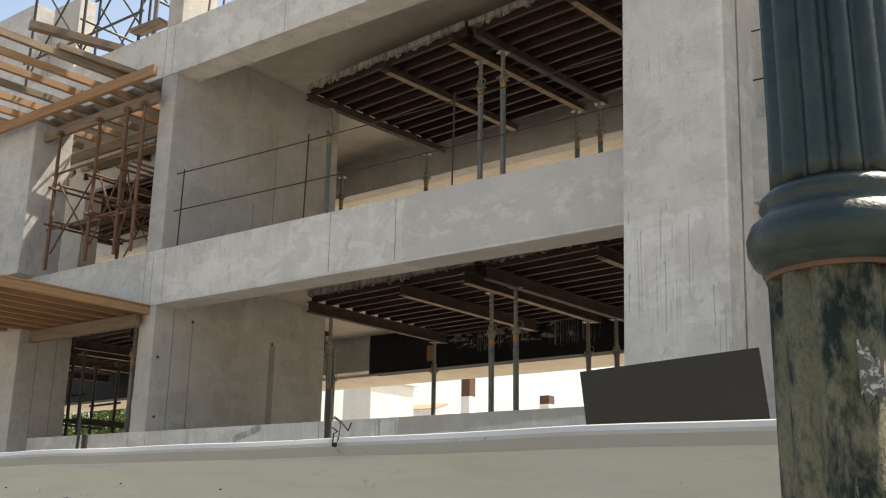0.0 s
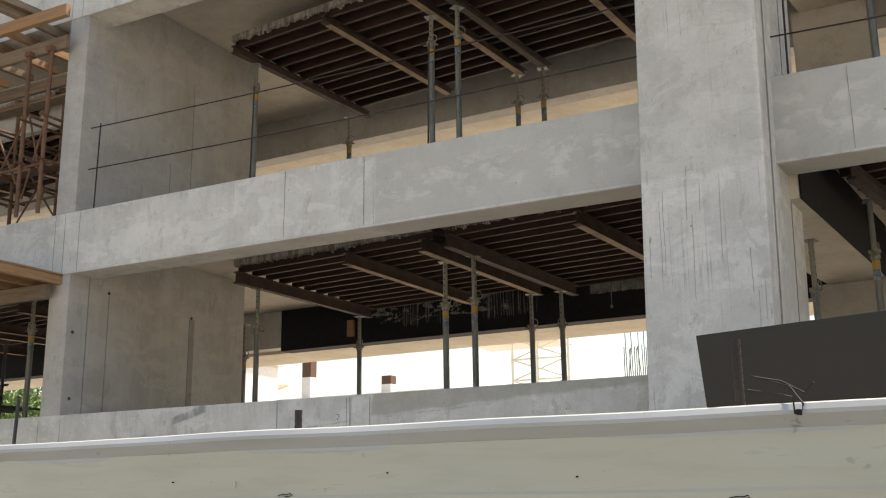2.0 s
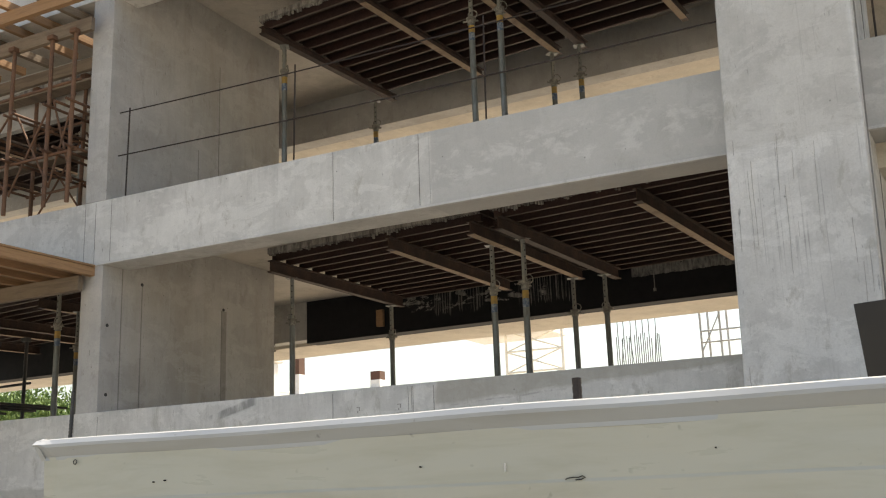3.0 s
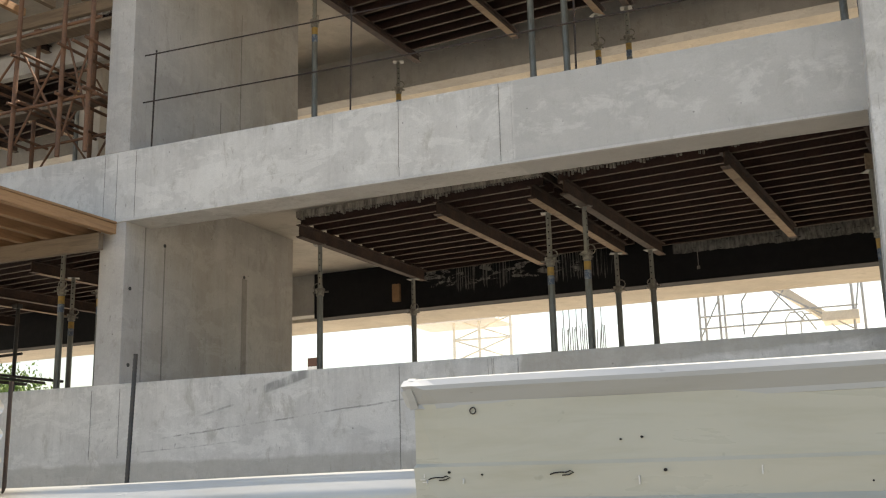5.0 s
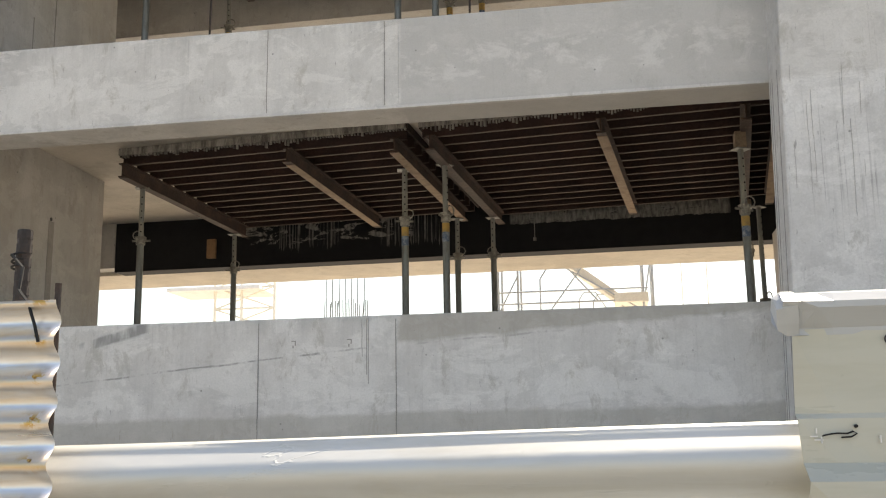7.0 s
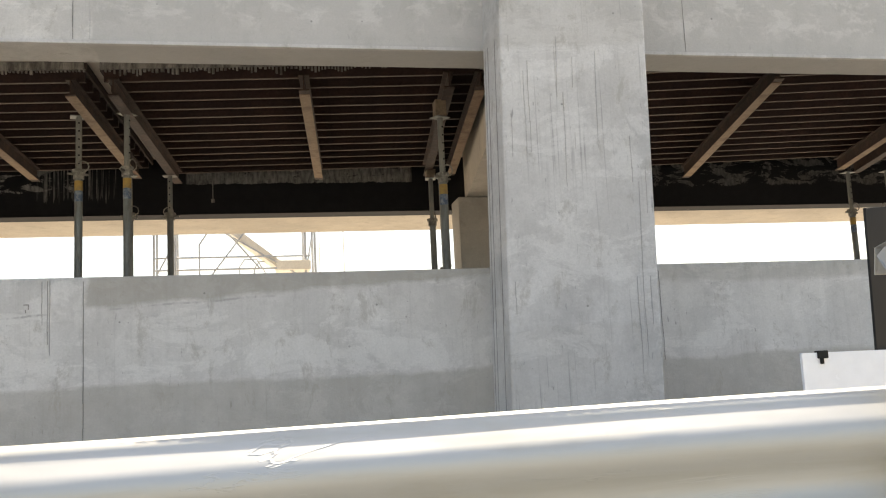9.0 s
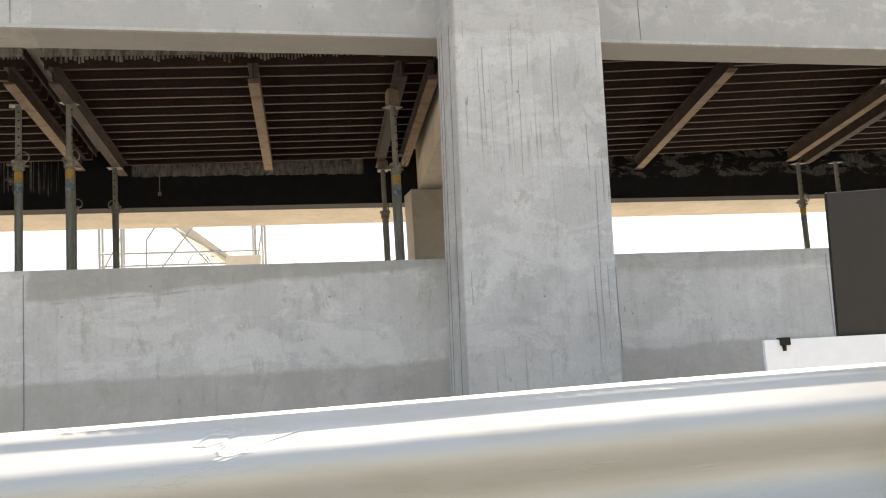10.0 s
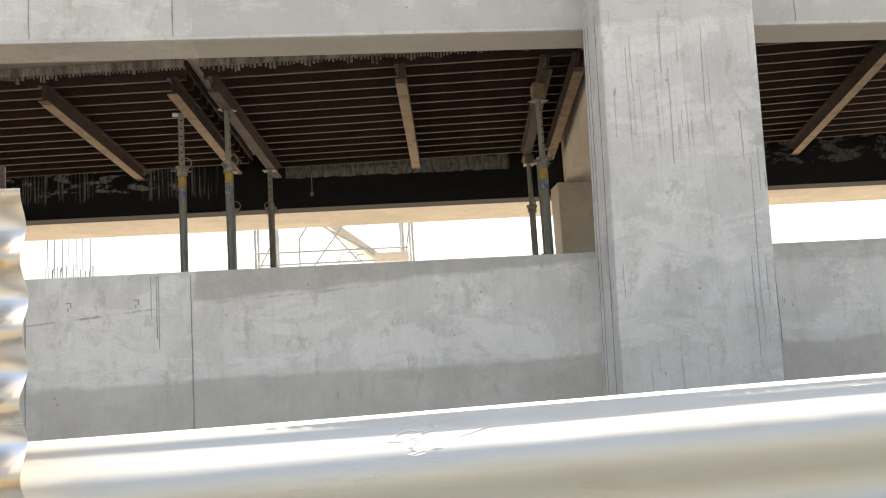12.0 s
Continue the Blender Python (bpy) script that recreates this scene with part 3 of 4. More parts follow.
for y in (0.30, 0.62):
    part("formwork_seam", new_box(-0.01, 0.005, y, y + 0.012, 1.5, 3.95 if y > 0.5 else 4.1), M_SEAM, cross)
for y in (1.55, 1.95):
    part("formwork_seam", new_box(-0.01, 0.004, y, y + 0.012, Z_T2, 5.9 if y < 1.6 else 7.2), M_SEAM, cross)
for y, z in ((0.62, 3.97), (0.10, 3.426), (0.12, 2.66), (2.1, 3.88)):
    part("tie_hole", new_rod((-0.02, y, z), (0.006, y, z), 0.02, 10), M_DARKSTEEL, cross)

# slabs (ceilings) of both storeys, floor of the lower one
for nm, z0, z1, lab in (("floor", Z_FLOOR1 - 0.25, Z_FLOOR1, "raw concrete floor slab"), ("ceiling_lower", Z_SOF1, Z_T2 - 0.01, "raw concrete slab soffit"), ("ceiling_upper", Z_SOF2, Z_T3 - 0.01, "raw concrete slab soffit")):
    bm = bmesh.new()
    # upper slab left of x -0.30 is brought forward only to shade column_left
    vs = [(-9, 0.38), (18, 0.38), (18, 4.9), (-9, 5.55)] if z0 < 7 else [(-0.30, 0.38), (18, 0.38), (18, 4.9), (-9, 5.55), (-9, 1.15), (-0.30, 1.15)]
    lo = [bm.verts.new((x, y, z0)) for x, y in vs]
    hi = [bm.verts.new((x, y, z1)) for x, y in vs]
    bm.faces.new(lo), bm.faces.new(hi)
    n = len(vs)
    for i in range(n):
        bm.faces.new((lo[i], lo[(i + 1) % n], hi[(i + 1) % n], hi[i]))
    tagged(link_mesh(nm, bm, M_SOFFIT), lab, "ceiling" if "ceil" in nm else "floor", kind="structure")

# back line of the building: its beam runs askew to the facade
BACK = Matrix.Translation((-0.92, 5.32, 0)) @ Matrix.Rotation(radians(-1.4), 4, "Z")
back = setting("wall_back", "back edge beams, black bitumen coated on the lower storey")
part("edge_beam", new_box(0.0, 20, 0, 0.3, 3.89, Z_SOF1 + 0.01, 0.004), M_BITUMEN, back, "beam coated in black bitumen with cement drips").matrix_world = BACK
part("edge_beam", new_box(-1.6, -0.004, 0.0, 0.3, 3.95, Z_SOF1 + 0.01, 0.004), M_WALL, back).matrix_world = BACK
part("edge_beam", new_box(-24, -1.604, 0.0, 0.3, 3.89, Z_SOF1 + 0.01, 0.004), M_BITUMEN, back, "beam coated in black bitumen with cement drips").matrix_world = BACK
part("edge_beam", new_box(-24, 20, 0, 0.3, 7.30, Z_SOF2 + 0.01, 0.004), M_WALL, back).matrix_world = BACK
part("balcony_slab", new_box(-24, 20, 0.3, 1.45, 3.90, 4.2, 0.004), M_OVERHANG, back, "pale balcony soffit").matrix_world = BACK
part("balcony_slab", new_box(-24, 20, 0.3, 4.6, 7.36, 7.6, 0.004), M_OVERHANG, back, "pale balcony soffit").matrix_world = BACK

part("cement_drip", new_box(5.765, 5.775, -0.006, 0.002, 4.06, 4.30), M_SLURRY, back, "grey cement run at the joint").matrix_world = BACK
part("cement_drip", new_box(5.75, 5.79, -0.008, 0.002, 4.03, 4.075, 0.003), M_SLURRY, back, "grey cement blob").matrix_world = BACK

# drop beam on the column line and the pier at its back end
drop = setting("beam_cross", "wide concrete cross beam on the column line, black coated side")
for z0, z1 in ((3.90, Z_SOF1 + 0.01), (7.42, Z_SOF2 + 0.01)):
    bm = bmesh.new()
    vs = [(7.24, 0.402), (8.09, 0.402), (8.46, 4.6), (7.82, 4.6)]
    lo = [bm.verts.new((x, y, z0)) for x, y in vs]
    hi = [bm.verts.new((x, y, z1)) for x, y in vs]
    bm.faces.new(lo), bm.faces.new(hi)
    for i in range(4):
        bm.faces.new((lo[i], lo[(i + 1) % 4], hi[(i + 1) % 4], hi[i]))
    part("beam", bm, M_OVERHANG, drop)
    bm = bmesh.new()
    a, b = Vector((8.095, 0.41, 0)), Vector((8.464, 4.55, 0))
    n = Vector((0.012, -0.001, 0))
    q = [bm.verts.new((*(p + o).xy, z)) for p, o, z in ((a, n * 0, z0), (b, n * 0, z0), (b, n * 0, z1), (a, n * 0, z1), (a, n, z0), (b, n, z0), (b, n, z1), (a, n, z1))]
    for f in ((0, 1, 2, 3), (4, 5, 6, 7), (0, 1, 5, 4), (1, 2, 6, 5), (2, 3, 7, 6), (3, 0, 4, 7)):
        bm.faces.new([q[i] for i in f])
    part("coating", bm, M_COAT if z0 < 5 else M_PLY, drop, "black bitumen coat")
for z0, z1 in ((0, 3.90), (Z_T2, 7.42)):
    part("pier", new_box(7.68, 8.60, 4.35, 4.75, z0, z1, 0.01), M_SOFFIT, drop, "concrete pier")

# column of the bay with the scaffold, and the storey above
colc = setting("column_left", "streaky pale concrete column behind the timber formwork")
part("shaft", new_box(-4.9, -2.93, -0.3, 0.35, Z_T2, 7.25, 0.012), M_STREAKED, colc)
part("inner_pier", new_box(-6.4, -5.0, 2.0, 2.35, Z_T2, 7.10, 0.012), M_WALL, colc)
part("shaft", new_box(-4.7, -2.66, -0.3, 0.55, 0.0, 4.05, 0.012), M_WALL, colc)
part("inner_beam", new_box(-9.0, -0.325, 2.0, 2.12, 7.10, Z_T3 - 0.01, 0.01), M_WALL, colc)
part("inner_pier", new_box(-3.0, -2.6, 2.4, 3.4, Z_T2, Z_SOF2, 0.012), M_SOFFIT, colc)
for y in (0.0, 0.3):
    part("formwork_seam", new_box(-2.67, -2.656, y, y + 0.01, 1.5, 4.0), M_SEAM, colc)
part("shaft", new_box(-10.6, -9.0, 2.8, 3.4, Z_T3, 12.5, 0.012), M_STREAKED, colc)
part("shaft", new_box(-8.9, -7.9, 3.2, 3.6, Z_T3, 12.5, 0.012), M_WALL, colc)
# closing end walls of the building
ends = setting("wall_end", "plain concrete end walls")
part("panel", new_box(18.0, 18.2, 0, 5.0, 0, Z_T3), M_WALL, ends)


# ---- formwork tables ----
def channel(bm, L, h, w, t=0.012):
    """A steel channel along +Y from the origin, its top at z = 0."""
    box(bm, -t / 2, t / 2, 0, L, -h, 0)
    box(bm, -w / 2, w / 2, 0, L, -h, -h + t)
    box(bm, -w / 2, w / 2, 0, L, -t, 0)


def table_form(x, y, ztop, width, depth, skew, beams, tilt=0.0, bh=0.15, label="rusty steel slab formwork table with dark joists", length=None):
    """Its front left corner at (x, y), ply top at ztop; beams: offsets of the cross beams."""
    root = thing("formwork_table", label, "formwork table", pose(x, y, ztop, tilt, 0.0, skew), group="slab formwork tables")
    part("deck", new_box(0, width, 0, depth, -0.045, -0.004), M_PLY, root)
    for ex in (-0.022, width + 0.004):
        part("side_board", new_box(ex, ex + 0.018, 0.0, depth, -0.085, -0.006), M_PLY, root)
    # slurry-caked front edge, with hanging drips
    bm = new_box(-0.02, width + 0.0, -0.03, 0.0, -0.075, 0.0, 0.004)
    xx = 0.02
    while xx < width:
        d = 0.015 + 0.085 * abs(noise.noise(Vector((xx * 9 + x, y, 2))))
        wt = 0.012 + 0.03 * abs(noise.noise(Vector((xx * 7, y, 5))))
        box(bm, xx, xx + wt, -0.026, -0.004, -0.075 - d, -0.07)
        xx += wt + 0.012 + 0.035 * abs(noise.noise(Vector((xx * 5, x, 8))))
    part("front_edge", bm, M_SLURRY, root, "edge board caked with cement drips")
    n = int((depth - 0.12) / 0.262) + 1
    bm = bmesh.new()
    box(bm, 0, width, -0.020, 0.020, -0.117, -0.012)
    box(bm, 0, width, -0.015, 0.015, -0.12, -0.115)
    box(bm, 0, width, -0.028, 0.028, -0.01, 0)
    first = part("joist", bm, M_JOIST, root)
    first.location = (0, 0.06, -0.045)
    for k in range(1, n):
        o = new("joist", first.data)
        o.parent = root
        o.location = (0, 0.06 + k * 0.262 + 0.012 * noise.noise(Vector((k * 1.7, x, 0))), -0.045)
    for k, bx in enumerate(beams):
        tan = k % 2 == 1
        bm = bmesh.new()
        channel(bm, length or depth + 0.12, bh, 0.09)
        o = part("main_beam", bm, M_RUST, root, "rusty steel main beam")
        o.location = (bx, -0.05, -0.166)
        bm = new_box(bx - 0.047, bx + 0.047, -0.03 if not tan else 0.05, (length - 0.12 if length else depth) + (0.0 if not tan else -0.02), -0.1705 - bh, -0.1665 - bh)
        part("flange_strip", bm, M_TANBEAM if (tan or k == len(beams) - 1) else M_RUST, root, "worn tan underside strip" if tan else "")
    return root


T1 = [table_form(0.80, 2.02, Z_SOF1 - 0.002, 3.08, 3.12, SKEW1, (0.05, 1.87, 2.98), -1.3, length=2.9),
      table_form(4.02, 1.72, Z_SOF1 - 0.002, 3.30, 3.40, -6.5, (0.10, 1.72, 2.99, 3.27), -1.4, length=3.15)]
table_form(8.25, 1.35, Z_SOF1 - 0.002, 3.75, 3.72, SKEW2, (0.2, 1.75, 3.68), -1.5, length=3.65)
table_form(12.05, 0.65, Z_SOF1 - 0.002, 3.6, 3.9, SKEW2, (0.1, 1.7, 3.5), -1.5, length=3.8)
table_form(-5.2, 2.2, Z_SOF1 - 0.002, 3.7, 2.8, SKEW1, (0.2, 2.0, 3.5))
ZU = 7.60
table_form(0.90, 1.68, ZU, 3.05, 2.85, SKEW1, (0.05, 1.6, 2.85), 0.0, 0.10, "lowered rusty steel formwork table under the slab")
table_form(4.0, 1.42, ZU, 3.05, 2.85, SKEW1, (0.12, 1.55, 2.9), 0.0, 0.10, "lowered rusty steel formwork table under the slab")
table_form(8.35, 1.3, ZU, 3.6, 2.9, SKEW2, (0.2, 1.7, 3.4), 0.0, 0.10, "lowered rusty steel formwork table under the slab")
table_form(-5.2, 2.0, ZU, 3.7, 2.8, SKEW1, (0.2, 2.0, 3.5), 0.0, 0.10, "lowered rusty steel formwork table under the slab")
table_form(-9.1, 2.35, ZU, 3.7, 2.8, SKEW1, (0.2, 2.0, 3.5), 0.0, 0.10, "lowered rusty steel formwork table under the slab")
table_form(-9.1, 2.55, Z_SOF1 - 0.002, 3.7, 2.8, SKEW1, (0.2, 2.0, 3.5))


# ---- adjustable props ----
PROPS = {}


def prop(x, y, z0, z1, drop_nut=0.5, turn=0.0, banded=True):
    key = (round(z1 - z0, 3), drop_nut, banded)
    m = pose(x, y, z0, 0, 0, turn)
    if key in PROPS:
        return copy_thing(PROPS[key], m)
    H = z1 - z0
    zn = H - drop_nut
    root = thing("steel_prop", "weathered adjustable steel prop under the formwork", "prop", m, group="adjustable props")
    part("base_plate", new_box(-0.07, 0.07, -0.07, 0.07, 0, 0.008, 0.002), M_GALV, root)
    part("outer_tube", new_rod((0, 0, 0.006), (0, 0, zn), 0.036, 14), M_GALV, root, smooth=False)
    bm = new_rod((0, 0, zn - 0.02), (0, 0, H - 0.008), 0.027, 12)
    part("inner_tube", bm, M_PROPPAINT, root)
    zz = zn + 0.08
    while zz < H - 0.05:
        part("pin_hole", new_rod((0, -0.0285, zz), (0, 0.0285, zz), 0.0085, 8), M_WIRE, root)
        zz += 0.075
    bm = bmesh.new()
    rod(bm, (0, 0, zn - 0.06), (0, 0, zn - 0.005), 0.048, 12)
    rod(bm, (0, 0, zn - 0.005), (0, 0, zn + 0.025), 0.06, 10)
    rod(bm, (-0.10, 0, zn - 0.012), (0.085, 0, zn - 0.02), 0.011, 8)
    part("collar", bm, M_COLLAR, root, "cement-splashed adjusting collar")
    bm = bmesh.new()
    pts = [(0.03 + 0.055 * math.cos(a), -0.04, zn + 0.05 + 0.05 * math.sin(a)) for a in [k * 0.6 - 1.2 for k in range(9)]]
    tube_path(bm, pts, 0.007)
    part("pin", bm, M_COLLAR, root, "bent locking pin")
    if banded:
        part("band", new_rod((0, 0, zn - 0.17), (0, 0, zn - 0.08), 0.0375, 14), M_YELLOW, root, "faded yellow band")
        part("sticker", new_rod((0, 0, zn - 0.27), (0, 0, zn - 0.175), 0.0372, 14), M_BLUE, root, "scuffed blue sticker")
    bm = new_box(-0.075, 0.075, -0.06, 0.06, H - 0.008, H, 0.002)
    part("head_plate", bm, M_GALV, root)
    PROPS[key] = root
    return root


ZH1 = Z_SOF1 - 0.002 - 0.3205
for x, y, nut, tw in ((3.74, 2.30, 0.52, 10), (4.17, 2.20, 0.52, 60), (0.855, 2.42, 0.56, 200)):
    prop(x, y, Z_FLOOR1, ZH1, nut, tw, nut < 0.55)
for x, y, tw in ((3.97, 4.38, 20), (4.40, 4.40, 170), (1.06, 4.62, 0)):
    prop(x, y, Z_FLOOR1, ZH1 - 0.065, 0.45, tw, False)
for x, y, tw in ((8.50, 2.1, 100), (11.75, 1.2, 60), (12.1, 1.1, 50)):
    prop(x, y, Z_FLOOR1, ZH1, 0.52, tw)
prop(6.97, 1.74, Z_FLOOR1, 4.10, 0.55, 30)
prop(7.33, 4.2, Z_FLOOR1, 4.09, 0.5, 80, False)
prop(7.94, 2.0, Z_FLOOR1, 3.90, 0.5, 80, False)
for x, y, z0, z1 in ((6.97, 1.74, 4.10, ZH1 + 0.005), (7.33, 4.2, 4.09, ZH1 - 0.06)):
    o = link_mesh("packing_block", new_box(x - 0.05, x + 0.05, y - 0.07, y + 0.07, z0, z1, 0.004), M_OLDTIMBER)
    tagged(o, "weathered timber packing block on a prop head", "timber block")
prop(7.50, 4.45, Z_FLOOR1, 4.16, 1.1, 50, False)
for x, y, tw in ((-0.9, 2.6, 0), (-1.4, 2.2, 90), (-3.0, 2.5, 40), (-1.1, 4.6, 20), (-3.1, 4.8, 20), (-1.75, 1.0, 10), (-1.5, 1.35, 60), (-1.2, 1.1, 120), (-0.62, 0.8, 30)):
    prop(x, y, Z_FLOOR1, ZH1, 0.52, tw)
for x, y, tw in ((8.77, 4.4, 20), (12.69, 4.2, 10), (13.2, 4.15, 190)):
    prop(x, y, Z_FLOOR1, 4.14, 0.5, tw)
ZHU = ZU - 0.2705
for x, y, tw in ((3.74, 2.02, 10), (4.14, 1.95, 60), (0.96, 2.1, 120), (6.9, 1.65, 30)):
    prop(x, y, Z_T2 - 0.012, ZHU, 0.36, tw)
for x, y, tw in ((0.99, 4.4, 20), (3.95, 4.2, 50), (4.36, 4.15, 10), (7.1, 3.9, 0)):
    prop(x, y, Z_T2 - 0.012, ZHU, 0.42, tw)
for x, y, tw in ((8.75, 1.6, 40), (9.05, 3.95, 20), (-1.0, 2.4, 20), (-3.0, 2.4, 70), (-1.0, 4.5, 20), (12.0, 1.2, 0)):
    prop(x, y, Z_T2 - 0.012, ZHU, 0.36, tw)

# block left on the black beam
ob = link_mesh("timber_block", new_box(-0.06, 0.06, -0.06, 0.0, -0.13, 0.13, 0.006), M_TIMBER)
ob.matrix_world = Matrix.Translation((0.50, 5.28, 4.14)) @ Matrix.Rotation(radians(-1.4), 4, "Z")
tagged(ob, "pale timber block stuck on the black coated beam", "timber block")


# ---- rebar guard rail on the upper edge ----
def guard_rail(x0, x1, posts, zs):
    root = thing("guard_rail", "thin rebar guard rail on the slab edge", "guard rail", pose(0, 0, 0), group="guard rails")
    for px in posts:
        part("post", new_rod((px, 0.1, Z_T2 - 0.02), (px + 0.02, 0.1, zs[0] + 0.04), 0.009, 8), M_REBAR, root)
    for z in zs:
        bm = bmesh.new()
        n = 14
        pts = [(x0 + (x1 - x0) * i / n, 0.1 - 0.012, z - 0.10 * (i / n) ** 1.0 * 0.6 - 0.03 * math.sin(math.pi * i / n)) for i in range(n + 1)]
        tube_path(bm, pts, 0.0075)
        part("rail", bm, M_REBAR, root)


guard_rail(0.08, 6.94, (0.20, 2.52, 4.72), (5.915, 5.39))
guard_rail(7.98, 14.0, (8.14, 10.6, 13.0), (5.72, 5.25))


# ---- hoarding ----
FY = -6.0


def cream_profile():
    p = [(FY + 0.045, 1.672), (FY - 0.004, 1.681), (FY - 0.020, 1.677), (FY - 0.029, 1.664), (FY - 0.028, 1.655), (FY - 0.004, 1.628)]
    z = 1.624
    while z > 0.2:
        p += [(FY - 0.004, z - 0.115), (FY - 0.0065, z - 0.122), (FY - 0.004, z - 0.182), (FY - 0.034, z - 0.206), (FY - 0.034, z - 0.25), (FY - 0.004, z - 0.276)]
        z -= 0.276
    return p


def cream_panel(x0, x1, ragged):
    prof = cream_profile()
    root = thing("metal_fence", "cream painted profiled steel hoarding sheet, scuffed and dented", "fence panel", pose(0, 0, 0), group="cream hoarding panels")
    bm = bmesh.new()
    sheet(bm, prof[5:], x0, x1, 60, 0.0012, 0.006, ragged)
    part("profiled_sheet", bm, M_CREAM, root)
    bm = bmesh.new()
    sheet(bm, [(FY + 0.046, 1.640), (FY + 0.045, 1.674)] + prof[1:6] + [(FY - 0.003, 1.618)], x0 - 0.012, x1, 130, 0.0015, 0.011, ragged)
    part("cap_flashing", bm, M_CAP, root, "dented white cap flashing")
    return root


P1 = cream_panel(5.945, 8.90, 0.012)
# the cap's cut end, folded over and crumpled
bm = bmesh.new()
ring = [(FY + 0.040, 1.668), (FY - 0.004, 1.684), (FY - 0.024, 1.676), (FY - 0.032, 1.660), (FY - 0.020, 1.640), (FY - 0.006, 1.622), (FY + 0.012, 1.640)]
ends = []
for x, k in ((5.922, 0.75), (5.934, 1.0), (5.950, 1.04)):
    ends.append([bm.verts.new((x + 0.008 * noise.noise(Vector((z * 90, y * 70, x))), FY + (y - FY) * k, 1.65 + (z - 1.65) * k + 0.003 * noise.noise(Vector((z * 60, x * 50, 1))))) for y, z in ring])
for p, q in zip(ends, ends[1:]):
    for i in range(len(ring)):
        j = (i + 1) % len(ring)
        bm.faces.new((p[i], p[j], q[j], q[i]))
bm.faces.new(list(reversed(ends[0])))
bm.faces.new(ends[-1])
part("folded_end", bm, M_CAP, P1, "crumpled folded end of the cap")
P2 = cream_panel(8.89, 11.9, 0.0)
P3 = cream_panel(11.89, 14.9, 0.0)


def wave(ztop, zbot, pitch, amp, y, crest=0.0):
    pts = []
    n = int((ztop - zbot) / pitch * 10)
    for i in range(n + 1):
        z = ztop - (ztop - zbot) * i / n
        pts.append((y - amp * math.cos(2 * math.pi * (ztop - z - crest) / pitch), z))
    return pts


silver = thing("low_fence", "bare galvanised corrugated sheet closing the low gap", "fence panel", pose(0, 0, 0))
bm = bmesh.new()
sheet(bm, wave(1.486, 0.25, 0.112, 0.0155, FY + 0.035, 0.055), 4.70, 6.25, 70, 0.001, 0.005, 0, 0.012)
part("corrugated_sheet", bm, M_SILVER, silver, smooth=True)

part("seam_strip", new_box(5.28, 5.285, FY + 0.05, FY + 0.052, 0.3, 1.45), M_DARKSTEEL, silver)

left = thing("corrugated_panel", "bright zinc corrugated hoarding sheet, rust at the rivets, painted tan ground reflections", "fence panel", pose(0, 0, 0))
bm = bmesh.new()
sheet(bm, list(wave(1.712, 0.2, 0.064, 0.011, FY - 0.02)), 4.828, 1.9, 60, 0.001, 0.003, 0.004)
part("corrugated_sheet", bm, M_CORRUG, left, smooth=True)
for k in range(5):
    z = 1.655 - 0.064 * k
    bm = new_rod((4.800, FY - 0.035, z), (4.800, FY - 0.026, z), 0.0022, 8)
    part("rivet", bm, M_YELLOW, left, "rust-stained rivet")
for x0, x1 in ((-1.1, 1.92), (-4.1, -1.08)):
    o = thing("corrugated_panel", "bright zinc corrugated hoarding sheet, rust at the rivets, painted tan ground reflections", "fence panel", pose(0, 0, 0))
    bm = bmesh.new()
    sheet(bm, list(wave(0.95, 0.2, 0.064, 0.011, FY - 0.02)), x0, x1, 20, 0.001, 0.003)
    part("corrugated_sheet", bm, M_CORRUG, o, smooth=True)


def rebar_post(x, y, z0, z1, r, lean, label, name="rebar_post", mat=None):
    bm = bmesh.new()
    a, b = Vector((x, y, z0)), Vector((x + lean, y, z1))
    rod(bm, a, b, r, 10)
    n = int((z1 - max(z0, z1 - 1.2)) / (r * 2.0))
    for i in range(n):
        c = b + (a - b).normalized() * (i + 0.5) * r * 2.0
        c2 = c + (b - a).normalized() * r * 0.6
        rod(bm, c + Vector((0, 0, -0.004)), c2 + Vector((0, 0, 0.004)), r * 1.09, 10)
    ob = link_mesh(name, bm, mat or M_REBAR)
    return tagged(ob, label, "rebar")


rebar_post(8.765, -5.925, -0.02, 1.835, 0.010, -0.005, "ribbed steel bar holding up the hoarding")
rebar_post(7.585, -5.95, -0.02, 1.735, 0.010, 0.0, "ribbed steel bar holding up the hoarding")
rebar_post(4.70, -5.955, -0.02, 1.845, 0.012, 0.022, "rusty ribbed bar wired to the corrugated sheet")
rebar_post(4.785, -5.95, -0.02, 1.75, 0.005, 0.0, "short ribbed bar behind the corrugated sheet")
rebar_post(2.12, -2.40, -0.02, 2.36, 0.014, 0.085, "tall leaning rebar in front of the parapet", mat=M_DARKSTEEL)


def wire(pts, label, r=0.0022, name="tie_wire"):
    bm = bmesh.new()
    tube_path(bm, pts, r, 5)
    ob = link_mesh(name, bm, M_WIRE)
    return tagged(ob, label, "wire")


wire([(4.712, -5.975, 1.80), (4.74, -5.985, 1.775), (4.745, -6.0, 1.735), (4.775, -6.02, 1.71), (4.80, -6.038, 1.67), (4.805, -6.036, 1.645)], "black tie wire from bar to sheet", 0.0028)
wire([(4.717 + 0.0145 * math.cos(a), -5.955 + 0.0145 * math.sin(a), 1.775 + 0.0016 * a) for a in [k * 0.5 for k in range(40)]], "wire coil wound round the bar", 0.002)
